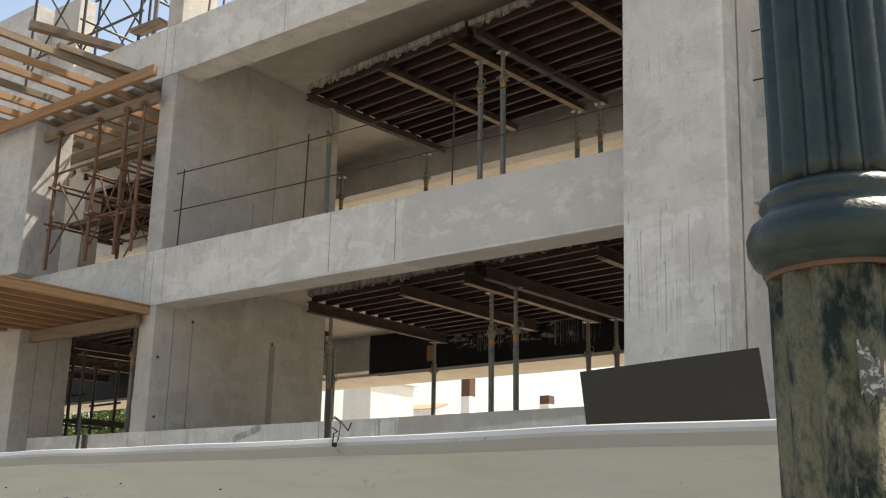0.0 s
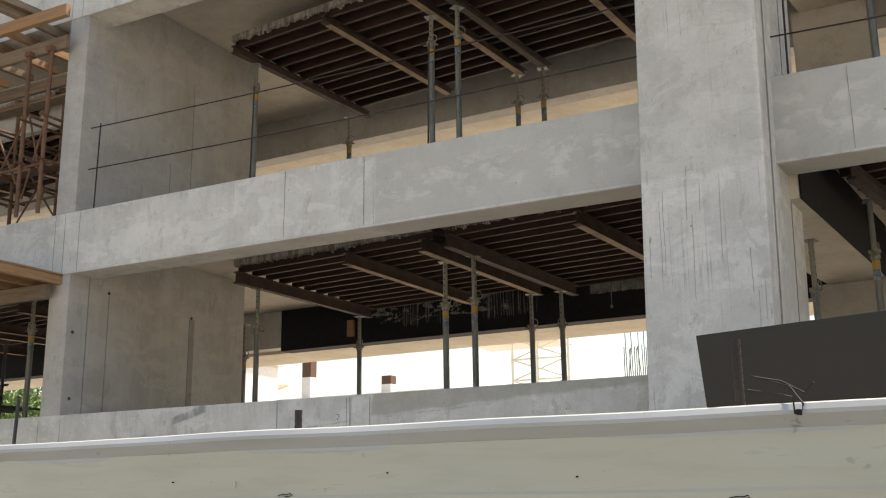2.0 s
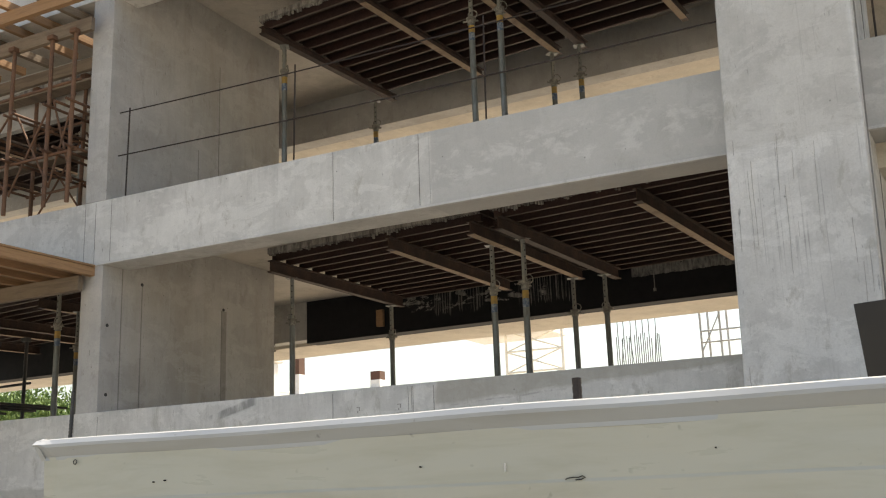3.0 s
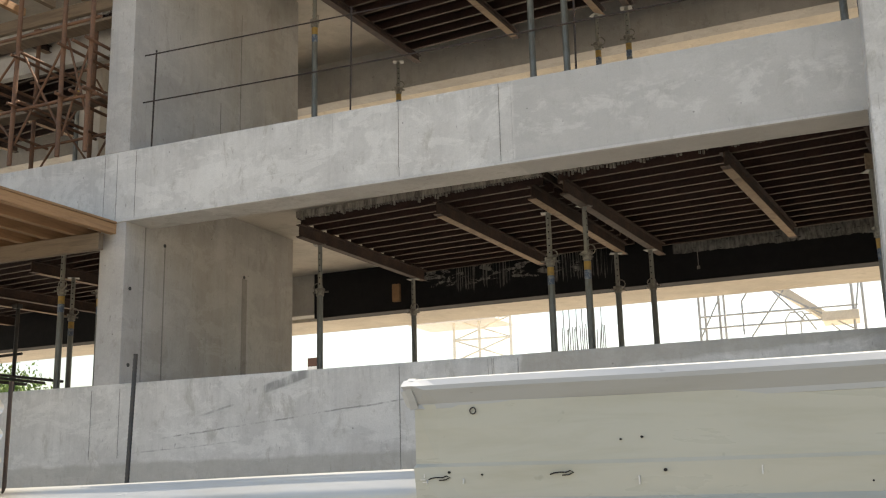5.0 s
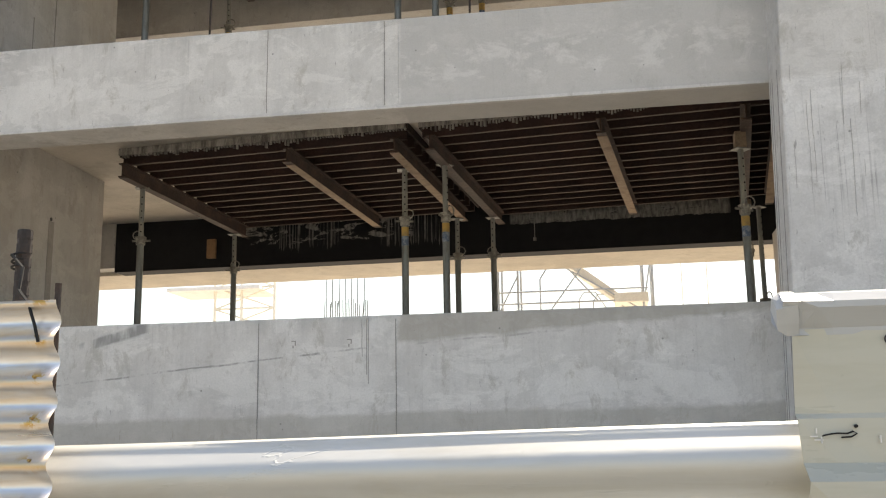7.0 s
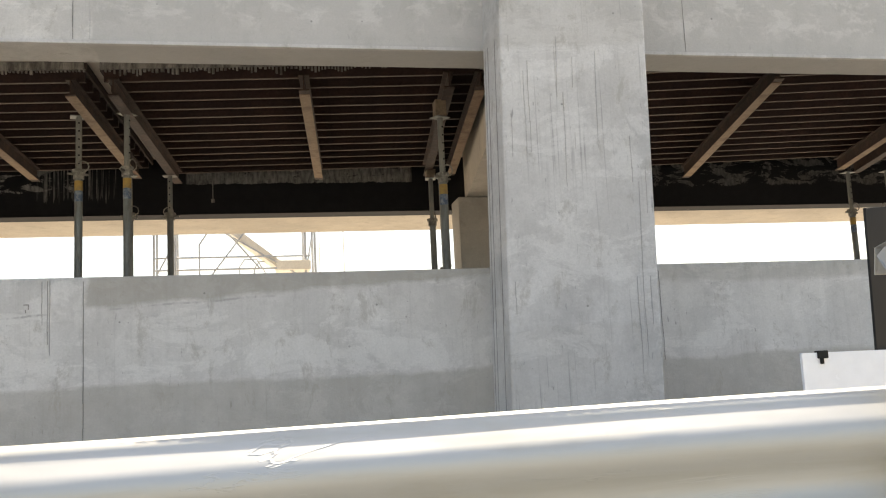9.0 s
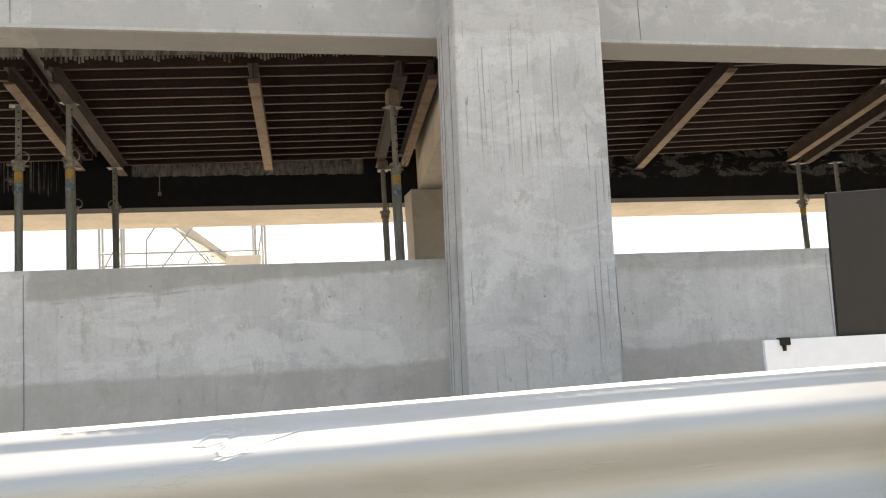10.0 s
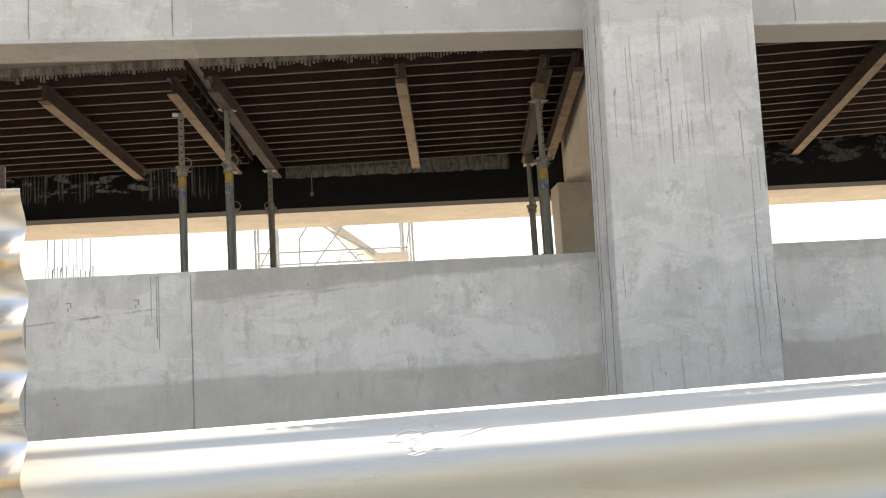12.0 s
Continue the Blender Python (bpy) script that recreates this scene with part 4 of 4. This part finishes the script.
wire([(8.78, -5.93, 1.72), (8.82, -5.96, 1.71), (8.86, -5.99, 1.70), (8.89, -6.037, 1.69), (8.893, -6.045, 1.655), (8.905, -6.045, 1.652), (8.91, -6.04, 1.675), (8.88, -6.0, 1.715), (8.83, -5.95, 1.735), (8.79, -5.93, 1.75)], "twisted tie wire over the hoarding cap")
wire([(8.80, -5.95, 1.745), (8.86, -5.98, 1.73), (8.91, -6.0, 1.70), (8.93, -6.01, 1.72)], "loose tie wire end over the hoarding")
ob = link_mesh("wire_clip", new_box(8.895, 8.906, -6.050, -6.038, 1.652, 1.664, 0.002), M_WIRE)
tagged(ob, "small black clip where the tie wire grips the cap", "clip")
for x, z in ((5.995, 1.482), (6.25, 1.486), (7.585, 1.510), (8.757, 1.490), (9.9, 1.49), (10.9, 1.49)):
    wire([(x - 0.021, FY - 0.006, z - 0.002), (x - 0.014, FY - 0.010, z), (x - 0.002, FY - 0.011, z + 0.0015), (x + 0.012, FY - 0.012, z + 0.001), (x + 0.020, FY - 0.010, z + 0.004), (x + 0.026, FY - 0.006, z + 0.001), (x + 0.018, FY - 0.011, z - 0.003), (x + 0.004, FY - 0.010, z - 0.004)], "short black wire tie through the sheet", 0.0013)
for x, z, r in ((6.075, 1.612, 0.009), (6.02, 1.493, 0.004), (6.09, 1.487, 0.003), (6.45, 1.487, 0.005), (6.37, 1.545, 0.003), (6.41, 1.548, 0.0035), (7.2, 1.55, 0.003), (7.9, 1.56, 0.003), (8.4, 1.54, 0.003), (6.8, 1.46, 0.003)):
    bm = new_rod((x, FY - 0.010, z), (x, FY - 0.003, z), r * 0.62, 12)
    if r > 0.008:
        bm.clear()
        tube_path(bm, [(x + r * 0.7 * math.cos(a), FY - 0.009, z + r * 0.7 * math.sin(a)) for a in [k * 0.45 for k in range(15)]], 0.0013)
    o = link_mesh("bolt_head", bm, M_DARKSTEEL if r > 0.008 else M_WIRE)
    tagged(o, "small dark bolt or hole in the cream sheet", "bolt")

# pale scuffs on the sheet
for x, z, w, h in ((5.963, 1.474, 0.012, 0.0018), (5.966, 1.484, 0.0016, 0.007), (5.958, 1.479, 0.010, 0.0016), (5.972, 1.470, 0.0016, 0.009), (6.05, 1.47, 0.0015, 0.010), (6.62, 1.475, 0.002, 0.016), (6.40, 1.462, 0.002, 0.016), (7.42, 1.53, 0.002, 0.02)):
    o = link_mesh("paint_scuff", new_box(x, x + w, FY - 0.011, FY - 0.002, z, z + h), M_WHITEWASH)
    tagged(o, "small white scratch on the cream sheet", "scratch")

# ---- sign boards behind the hoarding ----
board = thing("black_board", "matt black panel propped above the hoarding", "panel", pose(7.995, -2.90, 1.605, 7, -2.9, 0))
part("panel", new_box(0, 1.06, 0, 0.02, 0, 0.70, 0.003), M_BLACKBOARD, board)
part("leg", new_box(0.1, 0.14, 0.02, 0.06, -1.62, 0.6), M_OLDTIMBER, board)
part("leg", new_box(0.9, 0.94, 0.02, 0.06, -1.62, 0.6), M_OLDTIMBER, board)
white = thing("white_board", "white panel with a small black clip", "panel", pose(7.60, -2.93, 0.0, 0, 0, 0))
part("panel", new_box(0, 1.7, 0, 0.02, 0.55, 1.652, 0.002), M_WHITEPANEL, white)
part("leg", new_box(0.3, 0.34, 0.02, 0.06, -0.02, 1.6), M_OLDTIMBER, white)
part("leg", new_box(1.5, 1.54, 0.02, 0.06, -0.02, 1.6), M_OLDTIMBER, white)
bm = new_box(0.075, 0.125, -0.012, 0.026, 1.625, 1.66, 0.004)
box(bm, 0.085, 0.10, -0.014, 0.0, 1.60, 1.63, 0.003)
part("clip", bm, M_WIRE, white, "black plastic clip")
o = thing("tube_railing", "scaffold tube post and rail beside the black board", "railing", pose(9.03, -2.59, 0))
part("post", new_rod((0, 0, -0.02), (0, 0, 2.36), 0.016, 12), M_DARKSTEEL, o)
part("post", new_rod((3.0, 0, -0.02), (3.0, 0, 2.40), 0.022, 12), M_DARKSTEEL, o)
part("rail", new_rod((-0.06, -0.03, 2.31), (3.2, -0.03, 2.31), 0.010, 10), M_DARKSTEEL, o)

# ---- street lamp post ----
lamp = thing("street_lamp", "dark green fluted cast iron lamp post, paint peeling below its ring", "lamp post", pose(10.475, -6.70, 0.03))
bm = bmesh.new()
lathe(bm, [(0.17, 0), (0.17, 0.10), (0.14, 0.16), (0.135, 0.3), (0.112, 0.36), (0.110, 0.5), (0.107, 1.1), (0.105, 1.775)], 96, 0.010, 12)
part("lower_shaft", bm, M_LAMPLOW, lamp, "fluted shaft with peeling paint", smooth=True)
bm = bmesh.new()
lathe(bm, [(0.094, 1.776), (0.110, 1.778), (0.112, 1.79), (0.122, 1.795), (0.130, 1.812), (0.131, 1.832), (0.124, 1.85), (0.108, 1.862), (0.106, 1.872), (0.110, 1.878), (0.108, 1.89), (0.097, 1.90)], 48)
part("ring", bm, M_LAMP, lamp, "moulded ring", smooth=True)
part("rust_line", new_rod((0, 0, 1.770), (0, 0, 1.7775), 0.1065, 40), M_SCAFFOLD, lamp, "rusty joint under the ring")
bm = bmesh.new()
lathe(bm, [(0.094, 1.899), (0.0935, 1.93), (0.092, 2.0), (0.09, 2.5), (0.082, 3.6), (0.05, 3.7)], 96, 0.016, 12)
part("upper_shaft", bm, M_LAMP, lamp, "glossy fluted upper shaft", smooth=True)
bm = bmesh.new()
rows = []
for i in range(11):
    a = radians(-71 + i * 1.6)
    h0 = 1.59 + 0.022 * noise.noise(Vector((i * 0.6, 0, 0)))
    h1 = 1.672 - 0.004 * i + 0.022 * noise.noise(Vector((i * 0.7, 4, 0)))
    rows.append([bm.verts.new((0.1072 * math.cos(a), 0.1072 * math.sin(a), h)) for h in (h0, h1)])
for p, q in zip(rows, rows[1:]):
    bm.faces.new((p[0], q[0], q[1], p[1]))
part("sticker", bm, M_STICKER, lamp, "torn white paper sticker")


# ---- scaffold and timber formwork in the next bay ----
def scaffold(x, y, z0, nx, height, label, mat, group="", depth=0.9, bay=1.3):
    root = thing("scaffold", label, "scaffold", pose(x, y, z0), group=group)
    for i in range(nx + 1):
        for yy in (0, depth):
            part("standard", new_rod((i * bay, yy, 0), (i * bay + 0.01, yy, height), 0.024, 10), mat, root)
        for z in (0.9, height - 0.25):
            part("transom", new_rod((i * bay, -0.06, z), (i * bay, depth + 0.06, z), 0.02, 8), mat, root)
    for yy in (0, depth):
        for z in (0.55, height - 0.35):
            part("ledger", new_rod((-0.1, yy - 0.03, z), (nx * bay + 0.1, yy - 0.03, z + 0.02), 0.02, 8), mat, root)
        for i in range(nx):
            part("brace", new_rod((i * bay, yy + 0.03, 0.35), ((i + 1) * bay, yy + 0.03, height - 0.5), 0.016, 8), mat, root)
            part("brace", new_rod(((i + 1) * bay, yy + 0.04, 0.35), (i * bay, yy + 0.04, height - 0.5), 0.016, 8), mat, root)
    return root


def bay_scaffold(z0, h, xs_front, xs_back, label, planks, mat, braced=True, y0=0.0):
    root = thing("scaffold", label, "scaffold", pose(0, y0, z0), group="bay scaffolds")
    for xs, y in ((xs_front, -0.18), (xs_back, 0.85)):
        for k, x in enumerate(xs):
            part("standard", new_rod((x, y, 0), (x + 0.02 * (k % 2), y, h), 0.026, 10), mat, root)
            part("screw_head", new_box(x - 0.05, x + 0.05, y - 0.05, y + 0.05, h - 0.02, h + 0.04, 0.01), mat, root)
        for z in (0.62, h - 0.62):
            part("ledger", new_rod((xs[0] - 0.12, y + 0.03, z), (xs[-1] + 0.1, y + 0.03, z + 0.015), 0.018, 8), mat, root)
        for a, b in zip(xs, xs[1:]) if braced else ():
            part("brace", new_rod((a, y + 0.05, 0.25), (b, y + 0.05, h - 0.75), 0.013, 8), mat, root)
            part("brace", new_rod((b, y + 0.06, 0.25), (a, y + 0.06, h - 0.75), 0.013, 8), mat, root)
    for x in (*xs_front, *xs_back):
        for z in (0.66, h * 0.58):
            part("transom", new_rod((x + 0.04, -0.3, z), (x + 0.04, 1.05, z), 0.018, 8), mat, root)
    for z, y in planks:
        part("plank", new_box(xs_front[0], xs_front[-1] + 0.2, y, y + 0.2, z, z + 0.035, 0.004), M_OLDTIMBER, root, "grey walking plank")
    return root


bay_scaffold(Z_T2, 2.10, (-2.42, -1.45, -0.79, -0.42), (-2.2, -1.32, -0.6), "rusty tube scaffold carrying timber formwork", ((0.70, 0.1), (0.12, 0.5), (1.72, 0.3)), M_SCAFFOLD)
bay_scaffold(Z_FLOOR1, 2.33, (-3.35, -3.0, -2.7), (-3.9, -3.3), "dark tube scaffold below the lower formwork", (), M_DARKSTEEL, False, 1.0)


def timber(name, a, b, w, h, mat, label, roll=0.0, group=""):
    """A squared timber from a to b, w wide, h high."""
    a, b = Vector(a), Vector(b)
    bm = new_box(-w / 2, w / 2, 0, (b - a).length, -h, 0, 0.004)
    ob = link_mesh(name, bm, mat)
    ob.matrix_world = Matrix.Translation(a) @ (b - a).to_track_quat("Y", "Z").to_matrix().to_4x4() @ Matrix.Rotation(radians(roll), 4, "Y")
    return tagged(ob, label, "timber beam", group)


timber("timber_beam", (0.20, -0.50, 7.27), (-4.6, -0.50, 7.27), 0.07, 0.15, M_TIMBER, "new orange timber edge beam of the formwork")
timber("timber_beam", (-0.20, -0.12, 7.12), (-4.6, -0.12, 7.12), 0.06, 0.17, M_OLDTIMBER, "weathered timber bearer on the scaffold")
timber("timber_beam", (-0.05, 0.75, 7.14), (-4.6, 0.75, 7.14), 0.06, 0.16, M_OLDTIMBER, "weathered timber bearer on the scaffold")
for i in range(8):
    x = -0.68 - i * 0.49
    timber("timber_joist", (x + 0.1, 0.9, 7.372), (x - 0.06 - 0.05 * (i % 2), -2.4 - 0.2 * (i % 3), 7.372), 0.07, 0.10, M_TIMBER if i % 3 else M_OLDTIMBER, "timber joist of the cantilevered formwork", group="upper formwork joists")
timber("plank", (-1.5, 0.35, 8.29), (-2.03, -1.11, 8.32), 0.13, 0.12, M_OLDTIMBER, "loose grey plank jutting over the slab edge")
timber("plank", (-0.55, -0.20, 7.46), (-0.68, -1.42, 7.46), 0.11, 0.088, M_OLDTIMBER, "loose sunlit plank on the formwork")
timber("timber_beam", (-0.20, -0.12, 3.98), (-4.6, -0.12, 3.98), 0.07, 0.17, M_OLDTIMBER, "weathered timber bearer below the lower formwork")
for i in range(10):
    x = -0.15 - i * 0.36
    timber("timber_joist", (x, 0.5, 4.085), (x - 0.05, -2.5, 4.09), 0.075, 0.10, M_TIMBER, "timber joist of the lower formwork", group="lower formwork joists")
for i in range(11):
    x = -0.28 - i * 0.375
    timber("deck_board", (x, 0.0, 4.112), (x - 0.05, -2.55, 4.116), 0.345, 0.024, M_TIMBER, "timber deck board of the lower formwork", group="lower formwork boards")
scaffold(-4.2, 0.15, Z_T3, 2, 2.6, "dark steel scaffold on the top slab", M_DARKSTEEL, depth=1.2, bay=1.5)
prop(-0.9, 0.2, Z_T3, 10.4, 0.5, 0)
timber("plank", (-1.25, 0.1, 8.42), (-0.55, 0.12, 8.42), 0.22, 0.05, M_OLDTIMBER, "grey scaffold plank on the top slab")
for x in (0.3, 0.62, 1.0):
    rebar_post(x, 0.2, Z_T3 - 0.05, 9.2, 0.014, 0.12 - 0.1 * x, "starter bar on the top slab", mat=M_SCAFFOLD)

# ---- beyond the building ----
def scaffold_bridge():
    root = thing("scaffolding", "grey scaffold frames with a stair behind the building, coloured pale for glare", "scaffold", pose(0, 0, 0.85))
    y = 14.0
    x0, x1 = 3.45, 6.6
    for x in (x0, x0 + 0.42, x1 - 0.1, x1 + 0.1):
        for dy in (0, 0.8):
            part("standard", new_rod((x, y + dy, -0.88), (x, y + dy, 8), 0.026, 8), M_GSCAF_GLARE, root)
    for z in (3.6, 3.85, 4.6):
        part("ledger", new_rod((x0, y, z), (x1, y, z), 0.02, 8), M_GSCAF_GLARE, root)
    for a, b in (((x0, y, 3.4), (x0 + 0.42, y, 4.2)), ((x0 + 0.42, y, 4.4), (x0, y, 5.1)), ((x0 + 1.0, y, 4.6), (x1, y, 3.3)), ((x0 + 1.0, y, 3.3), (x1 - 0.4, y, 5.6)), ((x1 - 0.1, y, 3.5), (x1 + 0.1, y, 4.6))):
        part("brace", new_rod(a, b, 0.016, 8), M_GSCAF_GLARE, root)
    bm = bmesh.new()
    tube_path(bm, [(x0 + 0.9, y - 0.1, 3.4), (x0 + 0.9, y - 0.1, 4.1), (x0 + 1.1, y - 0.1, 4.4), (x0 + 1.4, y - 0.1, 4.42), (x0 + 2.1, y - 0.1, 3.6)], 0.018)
    part("guard_frame", bm, M_GSCAF_GLARE, root)
    st = part("stair", new_box(-0.3, 0.3, 0, 2.1, -0.16, 0, 0.01), M_YSCAF_GLARE, root, "timber stair flight")
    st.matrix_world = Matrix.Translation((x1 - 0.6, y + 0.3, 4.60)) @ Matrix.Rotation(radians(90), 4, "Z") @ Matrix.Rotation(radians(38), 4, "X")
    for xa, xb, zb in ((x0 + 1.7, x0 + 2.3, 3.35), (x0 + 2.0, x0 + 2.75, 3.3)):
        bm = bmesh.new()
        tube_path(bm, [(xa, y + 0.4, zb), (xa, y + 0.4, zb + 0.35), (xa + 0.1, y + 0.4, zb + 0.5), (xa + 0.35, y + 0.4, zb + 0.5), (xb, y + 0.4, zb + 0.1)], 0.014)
        part("guard_frame", bm, M_GSCAF_GLARE, root)
    part("landing", new_box(x1 - 0.7, x1 + 0.0, y - 0.1, y + 0.7, 3.55, 3.75, 0.01), M_YSCAF_GLARE, root, "timber landing")


scaffold_bridge()


def lattice_tower(x, y, w, h, label, braced=True, step=1.8):
    root = thing("scaffold_tower", label, "scaffold tower", pose(x, y, 0), group="far scaffold towers")
    for dx in (0, w * 0.45, w) if braced else (0, w):
        part("standard", new_rod((dx, 0, 0), (dx, 0, h), 0.024 * w, 8), M_YSCAF_GLARE, root)
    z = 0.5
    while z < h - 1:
        part("ledger", new_rod((0, 0, z), (w, 0, z), 0.016 * w, 8), M_YSCAF_GLARE, root)
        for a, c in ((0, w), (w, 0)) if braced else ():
            part("brace", new_rod((a, 0, z), (c, 0, z + step), 0.013 * w, 8), M_YSCAF_GLARE, root)
        z += step


lattice_tower(-26.6, 73, 5.2, 20.0, "far yellow scaffold tower, coloured pale for glare")
lattice_tower(19.75, 180, 4.5, 48.0, "far mast with rungs, coloured pale for glare", False, 10.2)
ob = link_mesh("tower_platform", new_box(-30.5, -22.4, 72, 77, 14.6, 14.9, 0.02), M_WHITEWASH)
tagged(ob, "pale platform slab on the far tower", "platform")


def starter_bars(x, y, z0, n, w, h):
    root = thing("starter_bars", "bundle of thin starter bars on a far column", "rebar", pose(x, y, 0))
    part("column_stub", new_box(-0.1, w + 0.1, -0.2, 0.5, 0, z0, 0.02), M_WALL, root)
    for i in range(n):
        xx = w * (i + 0.5) / n + 0.06 * noise.noise(Vector((i * 3.3, 0, 0)))
        hh = h * (1.0 if i % 6 in (1, 4) else 0.55 + 0.16 * noise.noise(Vector((i * 1.9, 2, 0))))
        part("bar", new_rod((xx, 0, z0), (xx + 0.45 * noise.noise(Vector((i * 2.2, 5, 0))), 0.1, z0 + hh), 0.05, 6), M_GALV, root)


starter_bars(-22.0, 90, 12.8, 22, 4.6, 5.8)


# ---- far houses ----
def house(x, y, w, d, h, label, chimneys=(), roof=False, k=1.0):
    root = thing("house", label, "house", pose(x, y, 0), group="far houses")
    part("wall", new_box(0, w, 0, d, 0, h, 0.05), M_WHITEWASH, root)
    part("roof_parapet", new_box(-0.15, w + 0.15, -0.15, d + 0.15, h, h + 0.35, 0.04), M_WHITEWASH, root)
    n = int(w / 3)
    for i in range(n):
        for z in (1.2, 4.3, 7.2, 10.2, 13.2, 16.2, 19.2, 22.0):
            if z + 1.2 < h:
                win = part("window", new_box(1 + i * 3, 2.2 + i * 3, -0.06, 0.1, z, z + 1.2, 0.01), M_GLASS, root)
                part("sill", new_box(0.9 + i * 3, 2.3 + i * 3, -0.14, 0.0, z - 0.1, z - 0.004, 0.01), M_WHITEWASH, win)
    for cx, ch in chimneys:
        st = part("chimney", new_box(cx, cx + k, 1, 1 + k, h + 0.34, h + 0.35 + ch * 0.5, 0.02), M_WHITEWASH, root)
        part("chimney_top", new_box(cx + 0.03, cx + k - 0.03, 1.03, 0.97 + k, h + 0.35 + ch * 0.5, h + 0.35 + ch, 0.05), M_TERRACOTTA, st, "brown chimney top")
    if roof:
        bm = bmesh.new()
        for i in range(40):
            rod(bm, (0.1 + i * 0.7, -0.1, h + 0.36), (0.1 + i * 0.7, 5.2, h + 2.0), 0.3, 8)
        part("roof", bm, M_TILE, root, "rows of clay roof tiles")
    return root


house(-161, 180, 28, 16, 25.5, "white rendered house with tiled roof edge", ((7.6, 2.4),), True, 3.3)
house(-133, 180, 44, 16, 23.4, "white rendered house with flat roof and chimneys", ((6.6, 9.4), (27.6, 3.7)), False, 2.4)
house(-19.6, 25, 1.6, 3, 7.2, "narrow pale rendered house end")
house(-60, 60, 18, 9, 7.5, "distant pale rendered house block")
house(16, 60, 20, 9, 5.5, "distant pale rendered house block")


def tree(x, y, h, seed):
    rnd = random.Random(seed)
    root = thing("tree", "leafy green tree beyond the building", "tree", pose(x, y, -0.05), group="trees")
    bm = bmesh.new()
    rod(bm, (0, 0, 0), (0.1, 0, h * 0.5), 0.22, 10, 0.13)
    tips = []
    for i in range(9):
        a = i * 2.4
        p = Vector((math.cos(a) * h * 0.28 * rnd.uniform(0.5, 1), math.sin(a) * h * 0.28 * rnd.uniform(0.5, 1), h * rnd.uniform(0.62, 0.95)))
        rod(bm, (0.08, 0, h * 0.42), p, 0.08, 6, 0.03)
        tips.append(p)
    part("trunk", bm, M_BARK, root)
    verts, faces = [], []
    for p in tips:
        for k in range(900):
            c = p + Vector((rnd.gauss(0, 1), rnd.gauss(0, 1), rnd.gauss(0, 0.75))) * h * 0.10
            e = Euler((rnd.uniform(0, 6.3), rnd.uniform(0, 6.3), rnd.uniform(0, 6.3))).to_matrix()
            s = rnd.uniform(0.06, 0.12)
            i = len(verts)
            verts += [tuple(c + e @ Vector(q)) for q in ((-s, 0, 0), (0, -s * 0.5, 0.02), (s, 0, 0), (0, s * 0.5, 0.02))]
            faces.append((i, i + 1, i + 2, i + 3))
    me = bpy.data.meshes.new("crown")
    me.from_pydata(verts, [], faces)
    me.materials.append(M_LEAF)
    o = new("crown", me)
    o.parent = root
    tagged(o, "many small green leaves", kind="stuff")


tree(-27.5, 18.5, 6.4, 1)
tree(-23.2, 19.5, 6.0, 2)
tree(-31.5, 24, 6.5, 3)
